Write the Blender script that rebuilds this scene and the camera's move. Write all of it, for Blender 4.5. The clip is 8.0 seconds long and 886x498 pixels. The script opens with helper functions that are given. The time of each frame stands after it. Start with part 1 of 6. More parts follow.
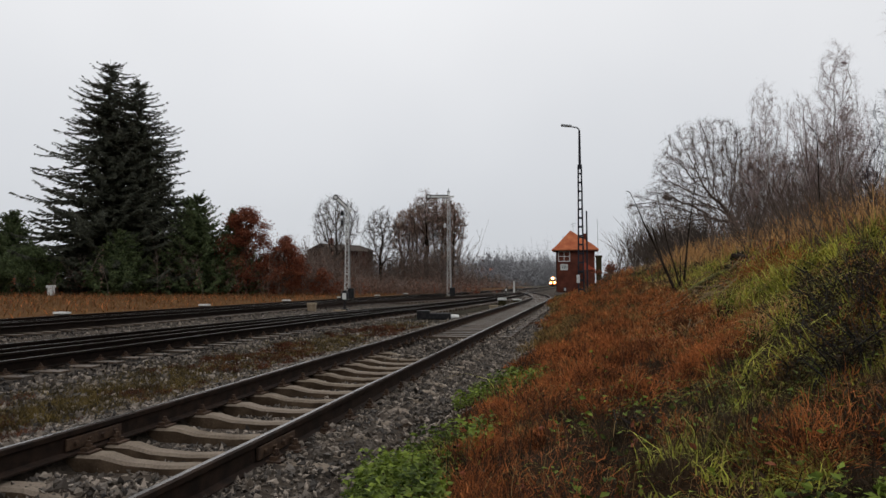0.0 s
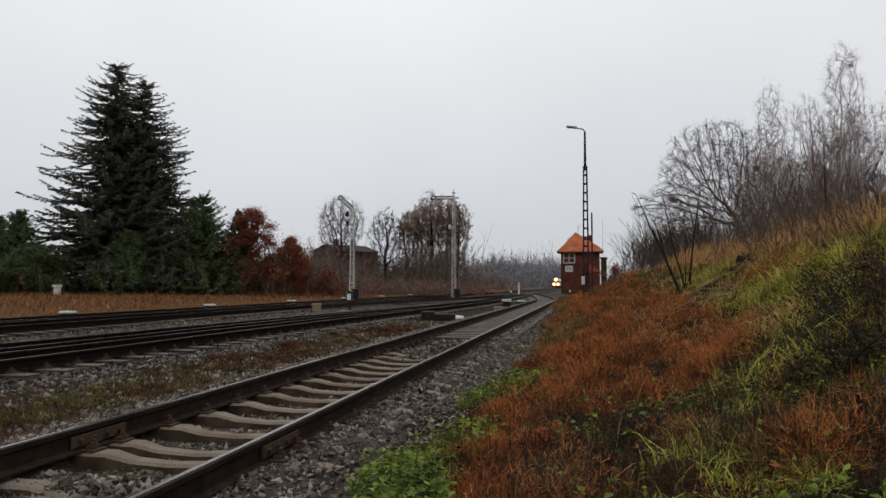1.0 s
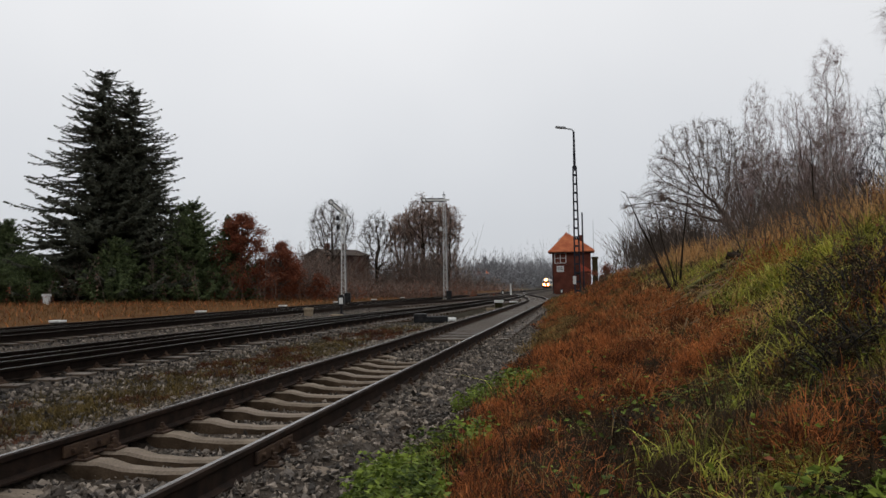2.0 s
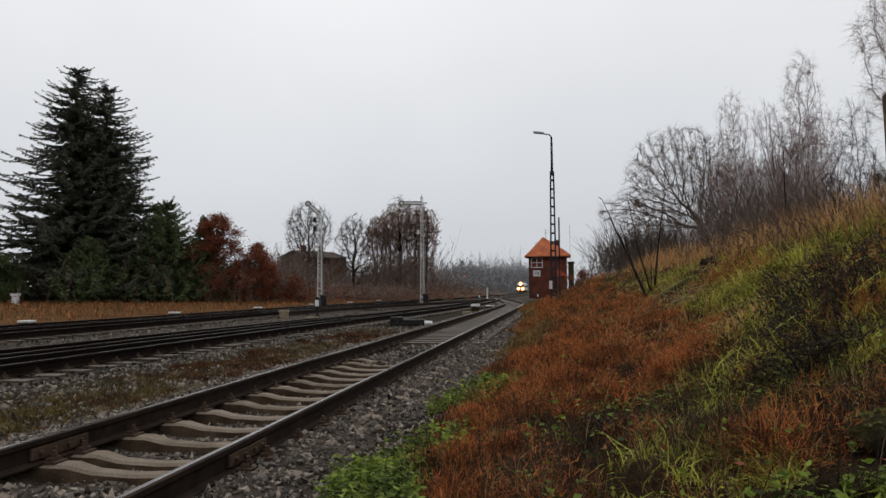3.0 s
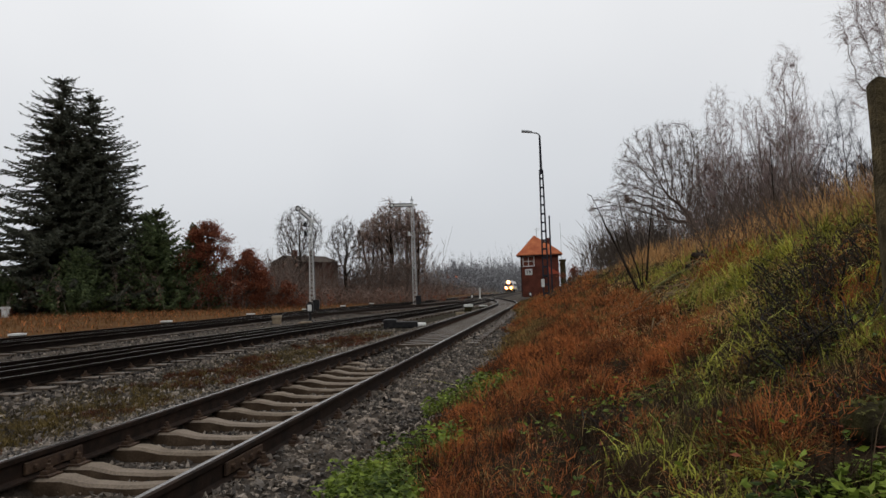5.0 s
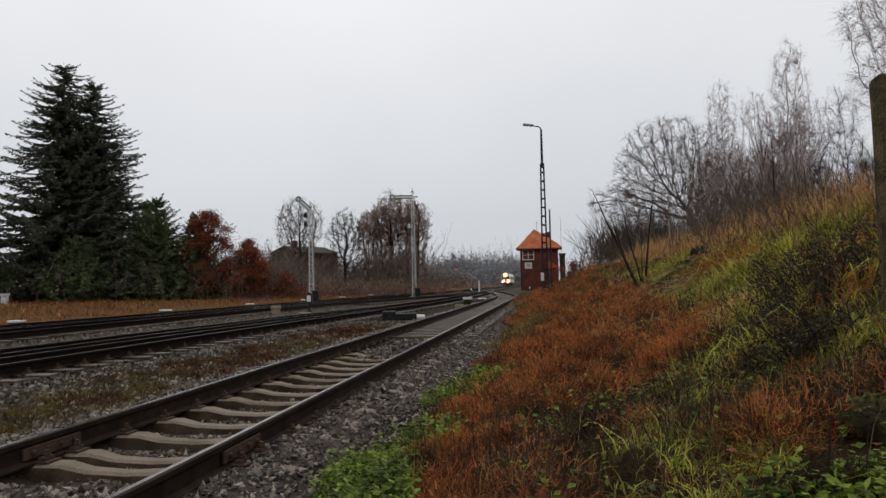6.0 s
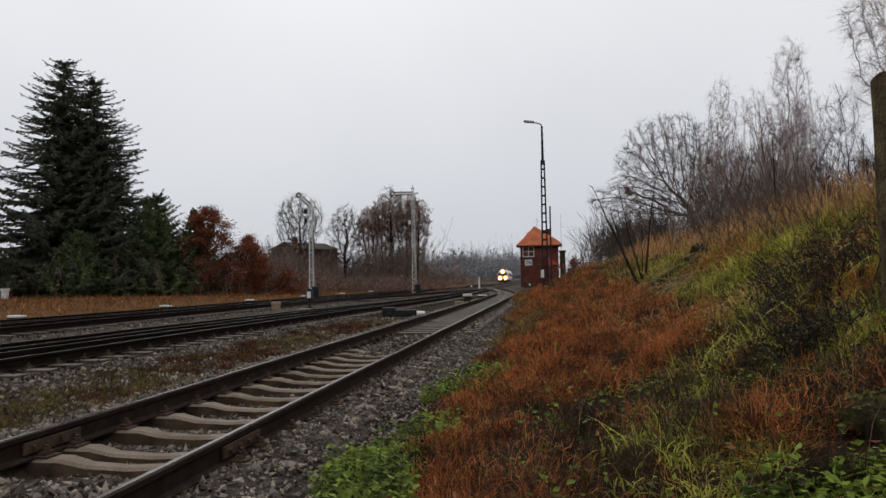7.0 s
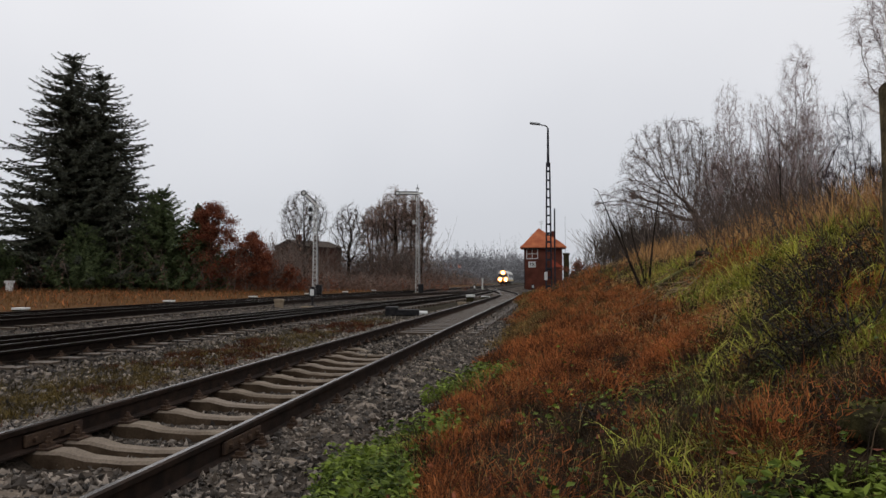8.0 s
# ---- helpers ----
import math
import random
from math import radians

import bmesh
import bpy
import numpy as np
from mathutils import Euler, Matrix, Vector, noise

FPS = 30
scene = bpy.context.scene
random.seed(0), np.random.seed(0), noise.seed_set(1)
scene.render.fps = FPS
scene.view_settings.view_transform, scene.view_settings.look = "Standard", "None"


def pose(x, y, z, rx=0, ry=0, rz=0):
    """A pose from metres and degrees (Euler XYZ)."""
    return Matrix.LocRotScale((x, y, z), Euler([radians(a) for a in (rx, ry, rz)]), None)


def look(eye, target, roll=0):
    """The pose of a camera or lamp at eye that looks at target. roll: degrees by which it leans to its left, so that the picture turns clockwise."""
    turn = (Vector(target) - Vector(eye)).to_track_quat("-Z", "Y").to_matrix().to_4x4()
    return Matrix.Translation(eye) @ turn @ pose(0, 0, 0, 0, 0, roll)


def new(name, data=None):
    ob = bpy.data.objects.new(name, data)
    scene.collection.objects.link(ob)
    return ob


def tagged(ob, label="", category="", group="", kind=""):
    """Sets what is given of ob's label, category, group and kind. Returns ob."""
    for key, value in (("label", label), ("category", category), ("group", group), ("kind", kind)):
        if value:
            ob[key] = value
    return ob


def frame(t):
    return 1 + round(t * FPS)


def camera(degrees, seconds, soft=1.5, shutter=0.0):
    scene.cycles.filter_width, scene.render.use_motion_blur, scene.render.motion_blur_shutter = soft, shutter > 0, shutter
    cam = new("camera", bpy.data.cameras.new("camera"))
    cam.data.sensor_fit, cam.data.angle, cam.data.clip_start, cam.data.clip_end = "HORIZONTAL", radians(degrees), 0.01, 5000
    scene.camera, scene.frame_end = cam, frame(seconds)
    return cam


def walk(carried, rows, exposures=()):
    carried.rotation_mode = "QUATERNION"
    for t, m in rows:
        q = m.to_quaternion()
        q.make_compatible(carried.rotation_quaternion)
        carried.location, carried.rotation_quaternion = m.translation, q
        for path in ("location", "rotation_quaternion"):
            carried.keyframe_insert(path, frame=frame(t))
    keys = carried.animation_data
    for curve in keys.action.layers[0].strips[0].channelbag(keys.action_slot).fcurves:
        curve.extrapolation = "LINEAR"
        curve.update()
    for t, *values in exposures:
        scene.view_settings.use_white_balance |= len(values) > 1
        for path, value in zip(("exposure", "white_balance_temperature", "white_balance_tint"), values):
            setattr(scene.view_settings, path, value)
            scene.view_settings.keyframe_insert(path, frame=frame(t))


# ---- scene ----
cam = camera(63.5, 8.0)


# ---- camera: held by hand beside the track, turning on the spot ----
def held(yaw, pitch, roll, z):
    return pose(0, 0, z, 90 + pitch, 0, yaw) @ pose(0, 0, 0, 0, 0, roll)


LOOKS = [
    (0.0, 10.966, 2.820, -0.191, 1.342),
    (0.5, 11.135, 3.262, -0.685, 1.340),
    (1.0, 11.355, 2.912, 0.067, 1.335),
    (2.5, 10.301, 3.266, -1.420, 1.325),
    (3.0, 8.821, 3.337, -0.412, 1.328),
    (3.5, 7.796, 3.416, -3.209, 1.326),
    (4.0, 7.535, 3.530, -3.140, 1.328),
    (4.5, 7.857, 3.603, -2.666, 1.328),
    (6.0, 8.136, 2.813, -1.283, 1.324),
    (6.5, 7.959, 2.731, -1.477, 1.324),
    (7.0, 8.158, 2.542, -1.075, 1.323),
    (7.5, 8.745, 3.093, -3.327, 1.323),
    (8.0, 8.463, 2.576, 0.000, 1.320),
]
walk(cam, [(t, held(a, b, c, z)) for t, a, b, c, z in LOOKS], [(0.0, 0.0, 6550, 10.0), (5.0, 0.0, 6550, 9.5), (8.0, 0.0, 6520, 11.5)])

# ---- overcast daylight ----
SUN_UP, SUN_TURN = radians(48), radians(-25)
world = bpy.data.worlds.new("overcast_sky")
scene.world = world
world.use_nodes = True
wn, wl = world.node_tree.nodes, world.node_tree.links
wn.clear()
sky = wn.new("ShaderNodeTexSky")
sky.sky_type, sky.sun_disc, sky.sun_elevation, sky.sun_rotation = "NISHITA", False, SUN_UP, SUN_TURN
sky_grey = wn.new("ShaderNodeHueSaturation")
sky_grey.inputs["Saturation"].default_value = 0.15
sky_grey.inputs["Value"].default_value = 0.12
wl.new(sky.outputs[0], sky_grey.inputs["Color"])
cloud = wn.new("ShaderNodeTexNoise")
cloud.inputs["Scale"].default_value = 2.2
cloud.inputs["Detail"].default_value = 3
height = wn.new("ShaderNodeSeparateXYZ")
wl.new(wn.new("ShaderNodeTexCoord").outputs["Generated"], height.inputs[0])
veil = wn.new("ShaderNodeMath")
veil.operation, veil.inputs[1].default_value = "MULTIPLY_ADD", 0.2
wl.new(cloud.outputs[0], veil.inputs[0])
wl.new(height.outputs[2], veil.inputs[2])
cloud_ramp = wn.new("ShaderNodeValToRGB")
cloud_ramp.color_ramp.elements[0].position, cloud_ramp.color_ramp.elements[0].color = 0.06, (0.455, 0.49, 0.545, 1)
cloud_ramp.color_ramp.elements[1].position, cloud_ramp.color_ramp.elements[1].color = 0.45, (0.81, 0.825, 0.855, 1)
zenith = cloud_ramp.color_ramp.elements.new(1.0)
zenith.color = (1.3, 1.31, 1.33, 1)
wl.new(veil.outputs[0], cloud_ramp.inputs[0])
sky_mix = wn.new("ShaderNodeMixRGB")
sky_mix.inputs[0].default_value = 0.85
wl.new(sky_grey.outputs[0], sky_mix.inputs[1])
wl.new(cloud_ramp.outputs[0], sky_mix.inputs[2])
bg = wn.new("ShaderNodeBackground")
bg.inputs[1].default_value = 1.0
wl.new(sky_mix.outputs[0], bg.inputs[0])
wl.new(bg.outputs[0], wn.new("ShaderNodeOutputWorld").inputs[0])
sun = new("sun", bpy.data.lights.new("sun", "SUN"))
sun.data.energy, sun.data.angle, sun.data.color = 0.35, radians(50), (1.0, 0.96, 0.9)
sun.matrix_world = look((0, 0, 50), (50 * math.sin(SUN_TURN) * -1, 50 * math.cos(SUN_TURN) * -1, 50 - 50 * math.tan(SUN_UP)))


# ---- materials ----
def surf(name, c1, c2, scale=6.0, rough=0.8, bump=0.3, metal=0.0, rand="", c3=None, fine=60.0, depth=0.01, spec=0.12):
    """Two colours by a coarse noise, darkened by a fine one, with relief; rand varies it by island or by object."""
    m = bpy.data.materials.new(name)
    m.use_nodes = True
    n, l = m.node_tree.nodes, m.node_tree.links
    b = n["Principled BSDF"]
    b.inputs["Roughness"].default_value, b.inputs["Metallic"].default_value = rough, metal
    b.inputs["Specular IOR Level"].default_value = spec
    geo = n.new("ShaderNodeNewGeometry")
    coarse, grain = n.new("ShaderNodeTexNoise"), n.new("ShaderNodeTexNoise")
    for tex, sc in ((coarse, scale), (grain, fine)):
        tex.inputs["Scale"].default_value, tex.inputs["Detail"].default_value = sc, 4
        l.new(geo.outputs["Position"], tex.inputs["Vector"])
    ramp = n.new("ShaderNodeValToRGB")
    ramp.color_ramp.elements[0].position, ramp.color_ramp.elements[0].color = 0.35, (*c1, 1)
    ramp.color_ramp.elements[1].position, ramp.color_ramp.elements[1].color = 0.65, (*c2, 1)
    l.new(coarse.outputs[0], ramp.inputs[0])
    col = ramp.outputs[0]
    if rand:
        src = geo.outputs["Random Per Island"] if rand == "island" else n.new("ShaderNodeObjectInfo").outputs["Random"]
        if rand == "island":
            few = n.new("ShaderNodeMath")
            few.operation, few.inputs[1].default_value = "POWER", 2.0
            l.new(src, few.inputs[0])
            src = few.outputs[0]
        mix = n.new("ShaderNodeMixRGB")
        mix.inputs[2].default_value = (*(c3 or c1), 1)
        l.new(src, mix.inputs[0])
        l.new(col, mix.inputs[1])
        col = mix.outputs[0]
    shade = n.new("ShaderNodeMixRGB")
    shade.blend_type, shade.inputs[0].default_value = "MULTIPLY", 0.6
    gr = n.new("ShaderNodeValToRGB")
    gr.color_ramp.elements[0].position, gr.color_ramp.elements[0].color = 0.3, (0.45, 0.45, 0.45, 1)
    gr.color_ramp.elements[1].position, gr.color_ramp.elements[1].color = 0.65, (1, 1, 1, 1)
    l.new(grain.outputs[0], gr.inputs[0])
    l.new(col, shade.inputs[1])
    l.new(gr.outputs[0], shade.inputs[2])
    l.new(shade.outputs[0], b.inputs["Base Color"])
    if bump:
        bn = n.new("ShaderNodeBump")
        bn.inputs["Strength"].default_value, bn.inputs["Distance"].default_value = bump, depth
        l.new(grain.outputs[0], bn.inputs["Height"])
        l.new(bn.outputs[0], b.inputs["Normal"])
    return m


def leaf(name, c1, c2, rough=0.6, through_it=0.25):
    """Thin plant matter, its colour varied blade by blade; some light goes through."""
    m = bpy.data.materials.new(name)
    m.use_nodes = True
    n, l = m.node_tree.nodes, m.node_tree.links
    b = n["Principled BSDF"]
    b.inputs["Roughness"].default_value = rough
    b.inputs["Specular IOR Level"].default_value = 0.14
    geo = n.new("ShaderNodeNewGeometry")
    ramp = n.new("ShaderNodeValToRGB")
    ramp.color_ramp.elements[0].color, ramp.color_ramp.elements[1].color = (*c1, 1), (*c2, 1)
    ramp.color_ramp.elements[0].position, ramp.color_ramp.elements[1].position = 0.2, 0.95
    tex = n.new("ShaderNodeTexNoise")
    tex.inputs["Scale"].default_value = 2.6
    l.new(geo.outputs["Position"], tex.inputs["Vector"])
    mean = n.new("ShaderNodeMath")
    mean.operation, mean.use_clamp = "MULTIPLY_ADD", True
    mean.inputs[1].default_value = 0.55
    l.new(geo.outputs["Random Per Island"], mean.inputs[0])
    off = n.new("ShaderNodeMath")
    off.operation, off.inputs[1].default_value, off.inputs[2].default_value = "MULTIPLY_ADD", 1.6, -0.58
    l.new(tex.outputs[0], off.inputs[0])
    l.new(off.outputs[0], mean.inputs[2])
    l.new(mean.outputs[0], ramp.inputs[0])
    l.new(ramp.outputs[0], b.inputs["Base Color"])
    tr = n.new("ShaderNodeBsdfTranslucent")
    l.new(ramp.outputs[0], tr.inputs[0])
    mx = n.new("ShaderNodeMixShader")
    mx.inputs[0].default_value = through_it
    l.new(b.outputs[0], mx.inputs[1])
    l.new(tr.outputs[0], mx.inputs[2])
    l.new(mx.outputs[0], n["Material Output"].inputs[0])
    return m


def glow(name, colour, strength):
    m = bpy.data.materials.new(name)
    m.use_nodes = True
    b = m.node_tree.nodes["Principled BSDF"]
    b.inputs["Base Color"].default_value = (*colour, 1)
    b.inputs["Emission Color"].default_value = (*colour, 1)
    b.inputs["Emission Strength"].default_value = strength
    return m


M_BALLAST = surf("ballast_bed", (0.028, 0.022, 0.017), (0.08, 0.063, 0.049), 2.0, 0.95, 1.0, fine=22, depth=0.05, spec=0.1)
M_STONE = surf("ballast_stone", (0.014, 0.011, 0.009), (0.045, 0.036, 0.029), 2, 0.7, 0.3, rand="island", c3=(0.31, 0.255, 0.205), fine=90, spec=0.3)
M_DARKSTONE = surf("oily_stone", (0.006, 0.005, 0.0045), (0.014, 0.011, 0.009), 2, 0.8, 0.3, rand="island", c3=(0.04, 0.033, 0.027), fine=90, spec=0.15)
M_OILY = surf("oily_ballast", (0.013, 0.0105, 0.008), (0.034, 0.028, 0.022), 2.0, 0.95, 1.0, fine=22, depth=0.05, spec=0.05)
M_SOIL = surf("bank_soil", (0.010, 0.007, 0.004), (0.03, 0.017, 0.008), 2.5, 0.95, 0.8, fine=30, depth=0.04, spec=0.05)
M_VERGE = surf("verge_soil", (0.016, 0.013, 0.007), (0.036, 0.028, 0.016), 1.2, 0.95, 1.0, fine=25, depth=0.04, spec=0.05)
M_FIELDGRASS = leaf("field_grass", (0.09, 0.045, 0.018), (0.20, 0.105, 0.04), 0.8, 0.2)
M_FIELD = surf("dry_field", (0.08, 0.038, 0.015), (0.13, 0.068, 0.028), 0.4, 0.95, 1.0, fine=5, depth=0.1, spec=0.02)
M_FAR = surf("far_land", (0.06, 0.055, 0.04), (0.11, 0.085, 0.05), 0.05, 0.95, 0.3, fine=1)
M_RAIL = surf("rail_steel", (0.014, 0.009, 0.007), (0.032, 0.019, 0.013), 9, 0.85, 0.3, fine=120, spec=0.12)
M_HEAD = surf("rail_head", (0.12, 0.105, 0.095), (0.21, 0.19, 0.172), 6, 0.24, 0.1, metal=0.85, fine=70, depth=0.002)
M_BLACKRAIL = surf("dark_rail_steel", (0.008, 0.006, 0.005), (0.018, 0.012, 0.009), 9, 0.9, 0.3, fine=120, spec=0.05)
M_DARKHEAD = surf("rail_head_dull", (0.06, 0.052, 0.046), (0.17, 0.155, 0.14), 4, 0.35, 0.2, metal=0.6, fine=60, depth=0.002)
M_CONC = surf("sleeper_concrete", (0.12, 0.092, 0.066), (0.225, 0.18, 0.135), 4, 0.85, 0.5, rand="object", c3=(0.2, 0.16, 0.125), fine=60, depth=0.006, spec=0.15)
# brown-stained sleeper sides, darkened further for the shade on them
M_CONCSIDE = surf("stained_shaded_concrete", (0.04, 0.026, 0.016), (0.09, 0.062, 0.04), 5, 0.9, 0.5, fine=60, depth=0.006, spec=0.1)
M_TIMBER = surf("sleeper_timber", (0.028, 0.019, 0.012), (0.074, 0.05, 0.033), 3, 0.5, 0.6, rand="object", c3=(0.09, 0.066, 0.047), fine=40, depth=0.01, spec=0.15)
M_IRON = surf("rusty_iron", (0.05, 0.032, 0.024), (0.09, 0.055, 0.035), 20, 0.7, 0.4, fine=100)
M_BLACK = surf("black_paint", (0.012, 0.012, 0.014), (0.03, 0.028, 0.028), 8, 0.5, 0.2, fine=80)
M_WHITE = surf("white_paint", (0.62, 0.62, 0.60), (0.78, 0.78, 0.75), 5, 0.6, 0.2, fine=50)
M_MASTW = surf("weathered_white", (0.5, 0.5, 0.48), (0.74, 0.74, 0.71), 3, 0.65, 0.3, fine=30)
M_STEELBLUE = surf("post_paint", (0.02, 0.02, 0.028), (0.04, 0.04, 0.05), 2, 0.55, 0.2, fine=40)
M_GREY = surf("grey_metal", (0.25, 0.26, 0.27), (0.38, 0.39, 0.40), 4, 0.5, 0.2, fine=60)
M_BARK = surf("dark_bark", (0.06, 0.046, 0.037), (0.115, 0.09, 0.072), 2, 0.9, 0.6, fine=15, depth=0.02)
M_DARKBARK = surf("blackish_bark", (0.02, 0.015, 0.012), (0.045, 0.034, 0.027), 6, 0.95, 0.4, fine=40, spec=0.05)
M_TWIG = surf("grey_twig", (0.15, 0.115, 0.098), (0.24, 0.19, 0.16), 1, 0.9, 0, fine=8)
M_OAKTWIG = surf("brown_twig", (0.10, 0.073, 0.06), (0.18, 0.135, 0.112), 1, 0.9, 0, fine=8)
M_BIRCHB = surf("birch_bark", (0.35, 0.33, 0.31), (0.6, 0.58, 0.55), 3, 0.8, 0.3, fine=9)
M_BIRCHT = surf("birch_twig", (0.24, 0.17, 0.16), (0.38, 0.285, 0.27), 1, 0.9, 0, fine=8)
M_STEMDARK = surf("dark_birch_stem", (0.035, 0.028, 0.034), (0.075, 0.06, 0.07), 3, 0.85, 0.3, fine=12)
# far wood is paled to grey: distance haze is put into the colour
M_FARWOOD = surf("haze_grey_wood", (0.20, 0.20, 0.21), (0.255, 0.255, 0.265), 0.1, 0.95, 0, fine=2)
M_SPRUCE = leaf("spruce_needles", (0.034, 0.038, 0.028), (0.085, 0.088, 0.06), 0.7, 0.1)
M_PINE = leaf("pine_needles", (0.036, 0.05, 0.022), (0.12, 0.155, 0.062), 0.7, 0.1)
M_OAKLEAF = leaf("russet_leaf", (0.11, 0.034, 0.02), (0.30, 0.10, 0.05), 0.7, 0.25)
M_BROWNLEAF = leaf("brown_leaf", (0.21, 0.145, 0.12), (0.40, 0.27, 0.215), 0.7, 0.25)
M_RUST = leaf("rust_grass", (0.07, 0.024, 0.011), (0.54, 0.185, 0.056), 0.9, 0.2)
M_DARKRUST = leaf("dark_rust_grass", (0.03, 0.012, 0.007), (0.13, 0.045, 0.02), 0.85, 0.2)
M_OLIVE = leaf("olive_brown_grass", (0.04, 0.026, 0.010), (0.34, 0.215, 0.075), 0.9, 0.15)
M_STRAW = leaf("straw_grass", (0.17, 0.10, 0.04), (0.48, 0.33, 0.13), 0.8, 0.35)
M_CREST = leaf("crest_grass", (0.24, 0.115, 0.045), (0.70, 0.42, 0.17), 0.85, 0.3)
M_GREEN = leaf("green_grass", (0.045, 0.045, 0.010), (0.45, 0.45, 0.066), 0.7, 0.2)
M_LUSH = leaf("lush_grass", (0.10, 0.105, 0.02), (0.60, 0.58, 0.09), 0.7, 0.25)
M_HERB = leaf("green_herb", (0.026, 0.044, 0.007), (0.22, 0.285, 0.042), 0.7, 0.2)
M_MOSS = leaf("olive_moss", (0.04, 0.042, 0.012), (0.16, 0.15, 0.045), 0.9, 0.1)
# also colours the cushions that put shade into the bank's hollows
M_DRYHERB = leaf("withered_herb_and_shade", (0.02, 0.014, 0.009), (0.075, 0.05, 0.028), 0.85, 0.1)
M_DARKLEAF = leaf("dead_leaf", (0.105, 0.066, 0.05), (0.22, 0.135, 0.10), 0.8, 0.1)
M_VERGEGRASS = leaf("verge_grass", (0.028, 0.02, 0.008), (0.17, 0.12, 0.036), 0.8, 0.2)
# far twigs in a pale grey that stands in for haze
M_FARLEAF = leaf("haze_grey_twig", (0.21, 0.21, 0.22), (0.265, 0.265, 0.275), 0.9, 0.1)
M_DARKBRICK = surf("sooty_brick", (0.05, 0.024, 0.018), (0.09, 0.04, 0.028), 0.8, 0.9, 0.5, fine=9, depth=0.02)
M_BRICK = surf("old_brick", (0.10, 0.034, 0.024), (0.17, 0.055, 0.036), 0.8, 0.9, 0.5, fine=9, depth=0.02)
M_TILE = surf("roof_tile", (0.36, 0.10, 0.045), (0.50, 0.16, 0.07), 0.9, 0.8, 0.5, fine=7, depth=0.03)
M_PORCHTILE = surf("dull_red_tile", (0.36, 0.075, 0.04), (0.48, 0.11, 0.06), 0.9, 0.85, 0.5, fine=7, depth=0.03)
M_DARKROOF = surf("dark_roof", (0.04, 0.03, 0.025), (0.075, 0.055, 0.045), 0.5, 0.9, 0.3, fine=5)
M_GLASS = surf("dark_pane", (0.05, 0.055, 0.06), (0.09, 0.095, 0.1), 1, 0.08, 0, fine=4, spec=0.6)
M_MOSSLOG = surf("moss_green_log", (0.09, 0.085, 0.03), (0.19, 0.18, 0.07), 8, 0.95, 0.8, fine=40, depth=0.015, spec=0.03)
M_POSTWOOD = surf("post_wood", (0.05, 0.04, 0.024), (0.13, 0.10, 0.055), 7, 0.95, 0.9, fine=45, depth=0.02, spec=0.05)
M_MOSSWOOD = surf("mossy_wood", (0.03, 0.022, 0.013), (0.075, 0.06, 0.028), 9, 0.95, 0.8, fine=50, depth=0.015, spec=0.05)
M_ROCK = surf("mossy_rock", (0.014, 0.011, 0.007), (0.045, 0.04, 0.016), 7, 0.95, 0.9, fine=35, depth=0.03, spec=0.03)
M_BOXCONC = surf("box_concrete", (0.22, 0.165, 0.11), (0.34, 0.27, 0.19), 4, 0.85, 0.3, fine=40)
M_COACH = surf("coach_paint", (0.55, 0.54, 0.50), (0.68, 0.66, 0.62), 1, 0.4, 0.1, fine=6)
M_COACHY = surf("coach_yellow", (0.55, 0.36, 0.06), (0.68, 0.45, 0.09), 1, 0.4, 0.1, fine=6)
M_LAMP = glow("train_lamp", (1.0, 0.66, 0.34), 60.0)
# orange halo round each lit lamp, made as an emitting surface
M_LAMPHALO = glow("train_lamp_halo", (1.0, 0.34, 0.09), 3.6)


# ---- mesh helpers ----
def part(name, bm, material, parent=None, label=""):
    me = bpy.data.meshes.new(name)
    bm.to_mesh(me)
    bm.free()
    for m in material if isinstance(material, (list, tuple)) else [material]:
        me.materials.append(m)
    ob = new(name, me)
    ob.parent = parent
    return tagged(ob, label)


def sheet(name, verts, faces, material, parent=None, rounded=False):
    """A mesh object out of arrays."""
    me = bpy.data.meshes.new(name)
    verts, faces = np.asarray(verts, np.float32), np.asarray(faces, np.int32)
    k = faces.shape[1]
    me.vertices.add(len(verts))
    me.vertices.foreach_set("co", verts.ravel())
    me.loops.add(faces.size)
    me.loops.foreach_set("vertex_index", faces.ravel())
    me.polygons.add(len(faces))
    me.polygons.foreach_set("loop_start", np.arange(0, faces.size, k, dtype=np.int32))
    me.polygons.foreach_set("use_smooth", np.full(len(faces), rounded, bool))
    me.update(calc_edges=True)
    for m in material if isinstance(material, (list, tuple)) else [material]:
        me.materials.append(m)
    ob = new(name, me)
    ob.parent = parent
    return ob


def thing(name, m, label, category, group=""):
    """An Empty at the thing's base."""
    ob = new(name)
    ob.empty_display_size = 0.2
    ob.matrix_basis = m
    return tagged(ob, label, category, group)


def box(bm, x, y, z, sx, sy, sz, bevel=0.0, turn=None):
    """A box centred at x, y with its foot at z."""
    m = Matrix.Translation((x, y, z + sz / 2)) @ (turn or Matrix()) @ Matrix.Diagonal((sx, sy, sz, 1))
    made = bmesh.ops.create_cube(bm, size=1, matrix=m)["verts"]
    if bevel:
        edges = list({e for v in made for e in v.link_edges})
        bmesh.ops.bevel(bm, geom=edges, offset=bevel, segments=2, affect="EDGES", profile=0.5)
    return bm


